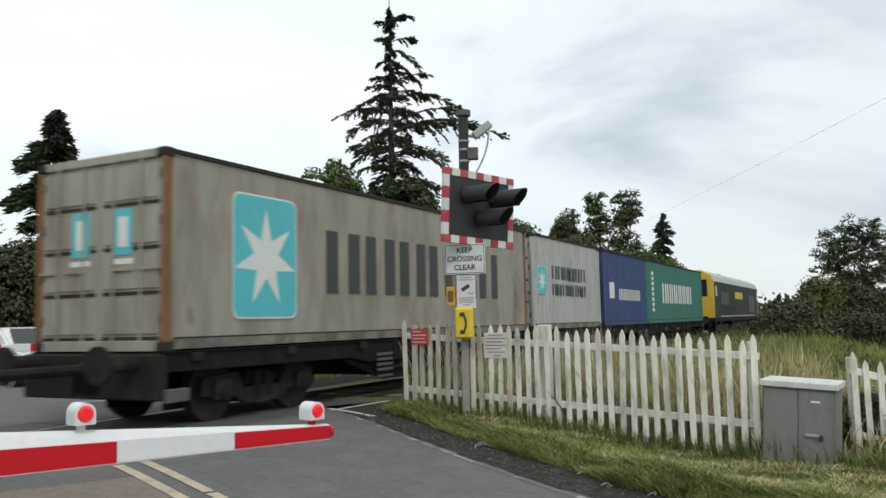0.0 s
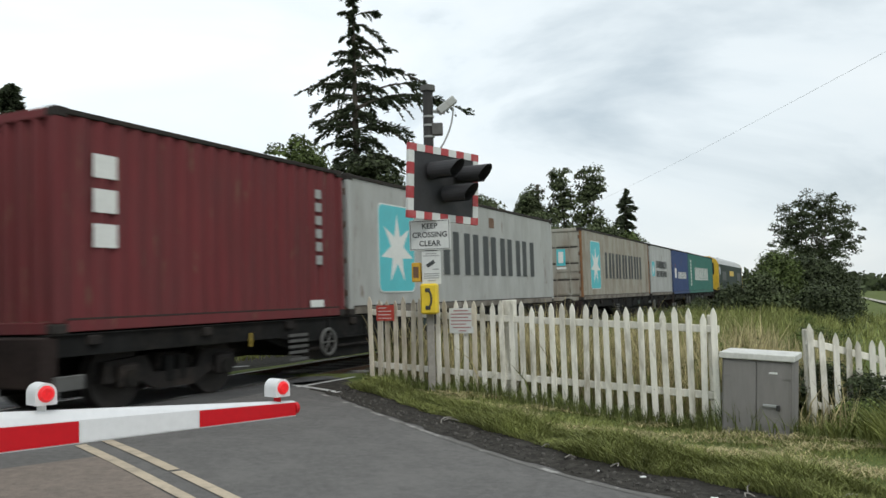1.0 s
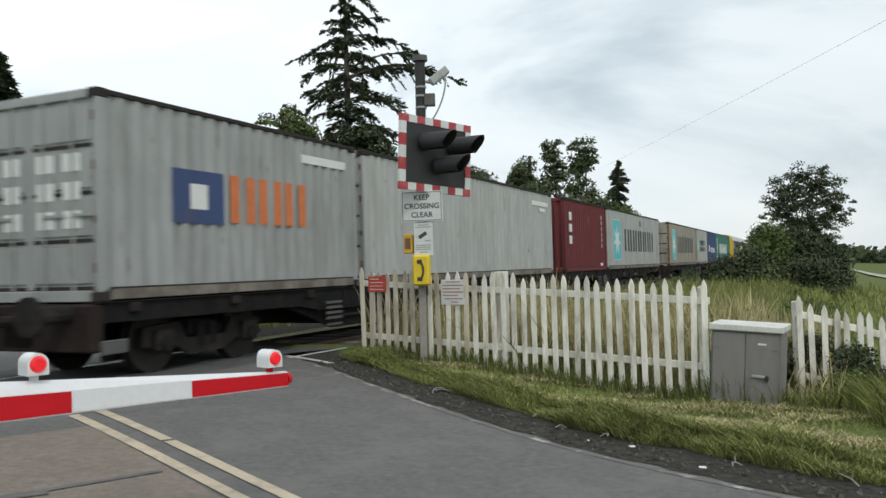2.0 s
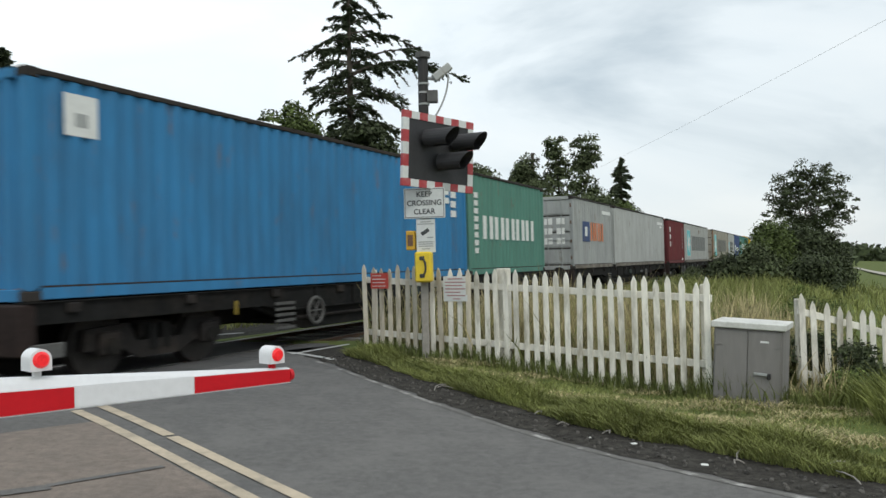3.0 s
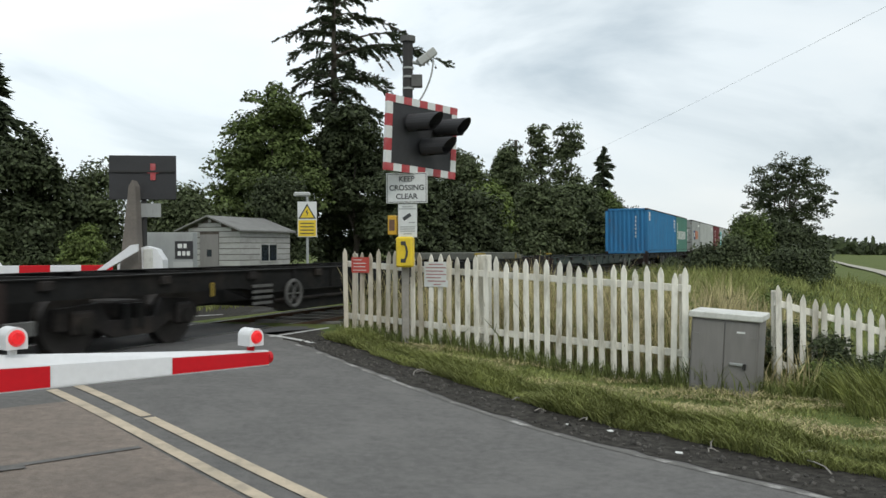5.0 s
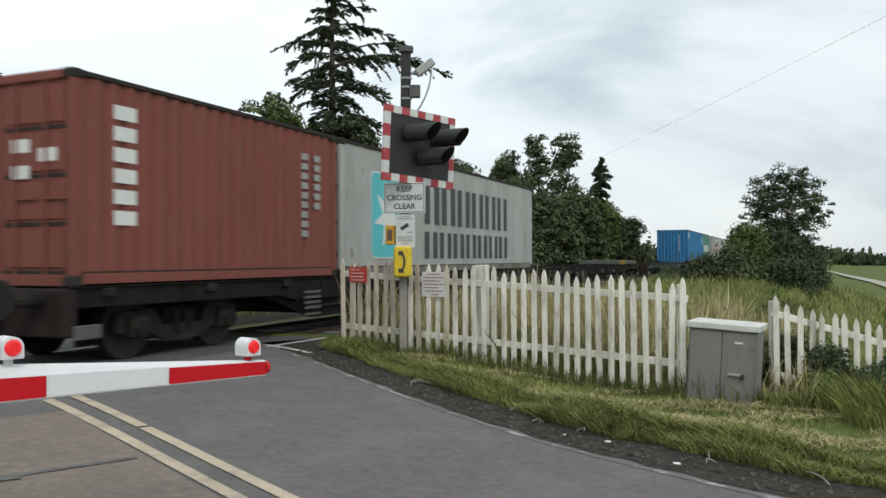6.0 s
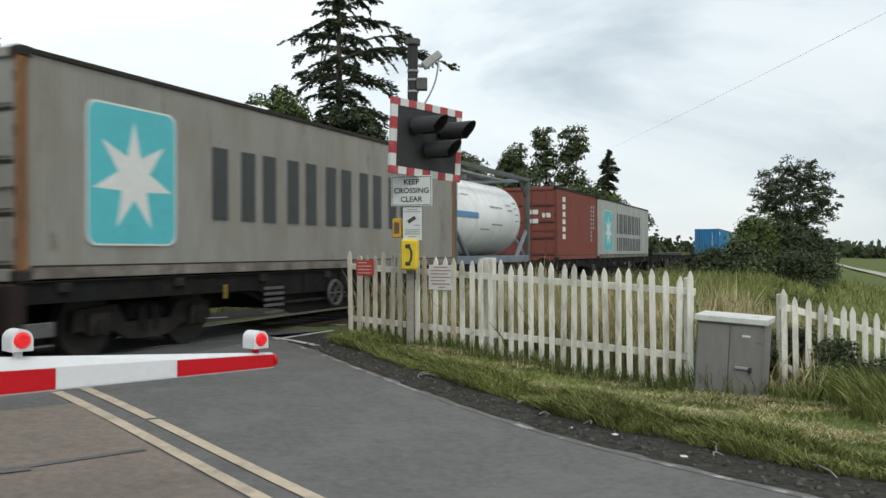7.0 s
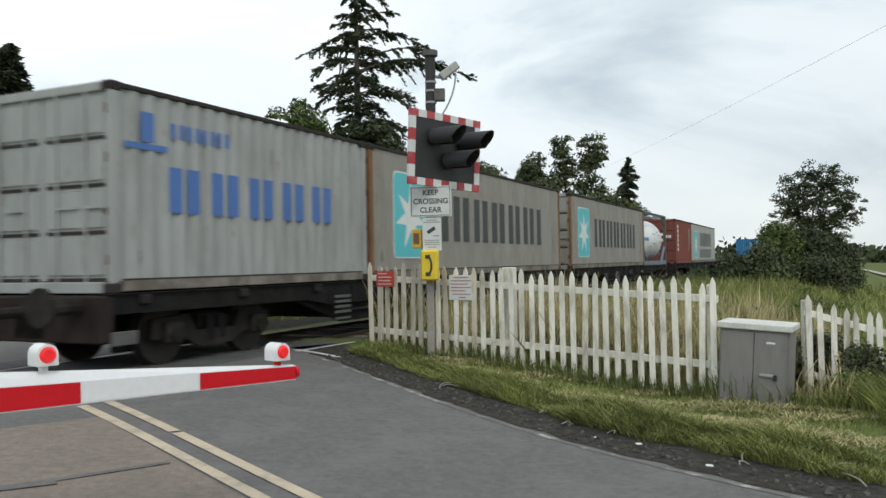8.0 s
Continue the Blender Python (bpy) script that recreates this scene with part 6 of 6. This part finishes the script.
def shed():
    A, B, C = Vector((-8.35, 26.4, 0)), Vector((-6.22, 25.5, 0)), Vector((-4.75, 27.9, 0))
    t = math.degrees(math.atan2(B.y - A.y, B.x - A.x))
    w, d = (B - A).length, (C - B).length
    z0 = ground_z(A.x, A.y) - 0.05
    s = tagged(empty("shed", pose(A.x, A.y, z0, 0, 0, t)), "weathered grey weatherboard shed with shallow felt roof", "shed")
    eave, peak = 2.0, 2.42
    core = prism([(0.03, 0), (w - 0.03, 0), (w - 0.03, eave), (w / 2, peak - 0.02), (0.03, eave)], 0.03, d - 0.03)
    # dark core shows in the board gaps in place of lap shadows
    part("wall_core", core, M_BARK, s)
    n = 11
    for i in range(n):
        za, zb = eave * i / n, eave * (i + 1) / n - 0.022
        for x0, x1 in ((0.0, w * 0.33), (w * 0.66, w)):
            part("board", box(x0, x1, 0.008, 0.028, za, zb), M_SHED, s)
        part("board", box(w - 0.028, w - 0.005, 0.03, d, za, zb), M_SHED, s)
    for i in range(3):
        za = eave + i * 0.14
        k = (peak - za - 0.12) / (peak - eave)
        part("board", box(w / 2 - w / 2 * k, w / 2 + w / 2 * k, 0.008, 0.028, za, za + 0.115), M_SHED, s)
    dr = part("door", box(w * 0.34, w * 0.65, -0.004, 0.028, 0.05, 1.9, 0.005), M_CAB, s, "grey door with small window")
    part("door_window", box(w * 0.46, w * 0.54, -0.012, -0.005, 1.2, 1.42), M_GLASS, dr)
    wd = part("window", box(w - 0.004, w + 0.02, d * 0.38, d * 0.72, 1.0, 1.62), M_SHED, s)
    for y0, y1 in ((0.40, 0.54), (0.56, 0.70)):
        part("pane", box(w + 0.021, w + 0.027, d * y0, d * y1, 1.05, 1.57), M_GLASS, wd)
    for sd in (-1, 1):
        bm = bmesh.new()
        x0, x1 = w / 2, w / 2 + sd * (w / 2 + 0.14)
        dz = (peak - eave) / (w / 2) * 0.14
        v = [bm.verts.new(p) for p in ((x0, -0.15, peak + 0.03), (x1, -0.15, eave - dz + 0.03), (x1, d + 0.15, eave - dz + 0.03), (x0, d + 0.15, peak + 0.03))]
        u_ = [bm.verts.new(q.co + Vector((0, 0, 0.05))) for q in v]
        bm.faces.new(v)
        bm.faces.new(u_)
        for i in range(4):
            bm.faces.new((v[i], v[(i + 1) % 4], u_[(i + 1) % 4], u_[i]))
        bmesh.ops.recalc_face_normals(bm, faces=bm.faces)
        part("roof_slope", bm, M_FELT, s)


shed()
far_barn()


def far_signal():
    z0 = road_z(-6.1, 17)
    s = tagged(empty("far_crossing_signal", pose(-6.12, 17.0, z0, 0, 0, 6)), "black back of a crossing signal board on its post", "traffic signal")
    part("post", rod((0, 0, -0.1), (0, 0, 3.2), 0.06, sides=12), M_DARKPOST, s)
    part("board", box(-0.67, 0.67, -0.10, -0.07, 2.36, 3.27, 0.01), M_BACKBOARD, s)
    part("board_strut", box(-0.64, 0.64, -0.13, -0.101, 2.92, 2.96), M_DARKPOST, s)
    part("red_mark", box(0.16, 0.26, -0.125, -0.101, 2.76, 3.1), M_SIGNRED, s)
    part("red_mark", box(0.10, 0.32, -0.125, -0.101, 2.90, 2.915), M_SIGNRED, s)
    part("sign_back", box(-0.32, 0.36, -0.10, -0.08, 2.0, 2.28), M_GREY, s, "grey back of a sign plate")
    p = tagged(empty("concrete_post", pose(-6.22, 16.75, z0, 0, 0, 0)), "tapered stained concrete post", "post")
    part("shaft", prism([(-0.34, 0), (0.14, 0), (0.12, 1.1), (0.06, 2.62), (0.0, 2.74), (-0.07, 2.62), (-0.24, 1.1)], -0.14, 0.14), M_CONC, p)
    bx = tagged(empty("relay_box", pose(-6.1, 18.6, z0, 0, 0, 6)), "grey control box with black number plate", "cabinet")
    part("case", box(-0.6, 0.5, 0, 0.5, 0, 1.72, 0.01), M_GREY, bx)
    pl = part("number_plate", box(0.10, 0.50, -0.02, -0.001, 1.12, 1.52, 0.005), M_BACKBOARD, bx, "black plate with white bars")
    for x0, x1, z in ((0.16, 0.26, 1.36), (0.29, 0.36, 1.36), (0.16, 0.23, 1.19), (0.26, 0.33, 1.19), (0.36, 0.43, 1.19)):
        part("text_bar", box(x0, x1, -0.026, -0.021, z, z + 0.10), M_WHITE, pl)
    part("white_plate", box(0.06, 0.5, -0.02, -0.001, 0.85, 1.05), M_LGREY, bx)
    m = tagged(empty("barrier_machine", pose(-6.05, 17.0, z0, 0, 0, 4)), "white barrier machine casing with sloped top", "barrier machine")
    part("casing", prism([(-0.55, 0), (0.36, 0), (0.36, 1.12), (0.22, 1.34), (0.02, 1.40), (-0.10, 1.36), (-0.55, 1.02)], -0.2, 0.2), M_BOOMWHITE, m)
    part("side_frame", box(-0.02, 0.16, -0.24, -0.201, 0.4, 1.34, 0.01), M_LID, m)
    part("arm", prism([(-0.82, 0.92), (-0.70, 0.90), (-0.02, 1.30), (-0.02, 1.44), (-0.16, 1.42)], -0.62, -0.55), M_BOOMWHITE, m)
    b = tagged(empty("far_barrier_boom", pose(-6.8, 17.05, z0 + 0.93, 0, 0, 180 + 4)), "lowered red and white boom across the far lane", "crossing barrier", "crossing barriers")
    x = 0.0
    for i in range(8):
        part("boom_section", box(x, x + 0.62, -0.04, 0.04, -0.085, 0.085, 0.008), M_BOOMWHITE if i % 2 else M_BOOMRED, b)
        x += 0.62
    lm = part("lamp_case", box(2.42, 2.54, -0.05, 0.05, 0.12, 0.24, 0.02), M_BOOMWHITE, b)
    part("lamp_stalk", box(2.46, 2.50, -0.02, 0.02, 0.085, 0.125), M_BOOMWHITE, b)
    part("lens", rod((2.48, 0.051, 0.18), (2.48, 0.075, 0.18), 0.045, sides=12), M_REDLIT, lm)
    part("pivot_foot", box(4.6, 4.9, -0.1, 0.1, -0.93, -0.09, 0.02), M_GREY, b)


far_signal()


def warning_sign():
    x, y = -3.55, 22.0
    z0 = road_z(x, y) + 0.01
    s = tagged(empty("warning_sign", pose(x, y, z0 - 0.05, 0, 0, 4)), "yellow and white electrical warning sign on a thin grey post", "sign")
    h = 2.64
    part("post", rod((0.0, 0.05, -0.35), (0.0, 0.05, h + 0.18), 0.035, sides=10), M_GREY, s)
    part("lamp_head", box(-0.36, 0.08, -0.02, 0.14, h + 0.14, h + 0.26, 0.03), M_LGREY, s, "pale lamp head")
    part("plate", box(-0.255, 0.255, -0.01, 0.01, h - 0.95, h, 0.004), M_SIGNWHITE, s)
    part("lower_panel", box(-0.235, 0.235, -0.016, -0.011, h - 0.93, h - 0.5), M_PHONE, s, "yellow text panel")
    for i in range(4):
        part("text_bar", box(-0.18, 0.18, -0.021, -0.0165, h - 0.60 - i * 0.09, h - 0.57 - i * 0.09), M_BLACK, s)
    part("triangle", prism([(-0.235, h - 0.46), (0.235, h - 0.46), (0, h - 0.05)], -0.016, -0.011), M_BLACK, s)
    part("triangle_face", prism([(-0.18, h - 0.43), (0.18, h - 0.43), (0, h - 0.12)], -0.021, -0.0165), M_PHONE, s)
    part("bolt_symbol", prism([(-0.03, h - 0.26), (0.03, h - 0.2), (0.0, h - 0.29), (0.04, h - 0.29), (-0.01, h - 0.40), (0.0, h - 0.31), (-0.04, h - 0.31)], -0.026, -0.0215), M_BLACK, s)


warning_sign()


def waiting_car():
    x, y = -12.2, 20.6
    z0 = road_z(x, y)
    c = tagged(empty("car", pose(x, y, z0, 0, 0, -38)), "white car waiting at the far barrier", "car")
    paint = mat("white_car_paint", (0.75, 0.76, 0.77), 0.3, 0, 0.03, 2)
    out = [(-2.05, 0.35), (2.0, 0.35), (2.08, 0.6), (1.95, 0.82), (1.0, 0.98), (0.35, 1.42), (-1.1, 1.46), (-1.75, 1.05), (-2.1, 0.95)]
    bm = prism(out, -0.82, 0.82)
    bmesh.ops.bevel(bm, geom=list(bm.edges), offset=0.06, segments=2, affect="EDGES")
    part("body", bm, paint, c)
    bm = bmesh.new()
    bm.faces.new([bm.verts.new(p) for p in ((0.98, -0.7, 1.02), (0.98, 0.7, 1.02), (0.42, 0.62, 1.40), (0.42, -0.62, 1.40))])
    part("windscreen", bm, M_GLASS, c).location = (0.02, 0, 0.02)
    for yy in (-0.6, 0.6):
        part("headlight", box(1.96, 2.06, yy - 0.16, yy + 0.16, 0.64, 0.78, 0.02), M_SIGNWHITE, c)
    for xx in (-1.3, 1.25):
        for yy in (-1, 1):
            part("wheel", rod((xx, yy * 0.66, 0.31), (xx, yy * 0.85, 0.31), 0.31, sides=20), M_BLACK, c)


waiting_car()


def pole_and_wire():
    x, y = 5.15, 55
    z0 = ground_z(x, y)
    p = tagged(empty("telegraph_pole", pose(x, y, z0)), "dark wooden telegraph pole among trees", "pole")
    part("shaft", rod((0, 0, -0.2), (0, 0, 8.6), 0.16, 0.11, sides=10), M_BARK, p)
    part("cross_arm", box(-0.5, 0.5, -0.05, 0.05, 8.1, 8.2), M_BARK, p)
    a, b = Vector((11.0, -6, 6.9)), Vector((9.4, 59.5, 7.6))
    bm = tube([a.lerp(b, k) - Vector((0, 0, 1.2 * k * (1 - k))) for k in (i / 40 for i in range(41))], 0.0042, 4)
    tagged(link("overhead_wire", bm, M_GREY), "thin dark overhead wire crossing the sky", "wire")


pole_and_wire()


def motions():
    times = [0, 1 / 30, 2 / 30, 1, 2, 3, 4, 5, 6, 7, 8 - 2 / 30, 8 - 1 / 30, 8]
    for thing, u, z in MOVING:
        walk(thing, [(t, rail_frame(V0 * t + ACC * t * t / 2 - u, z)) for t in times])


motions()
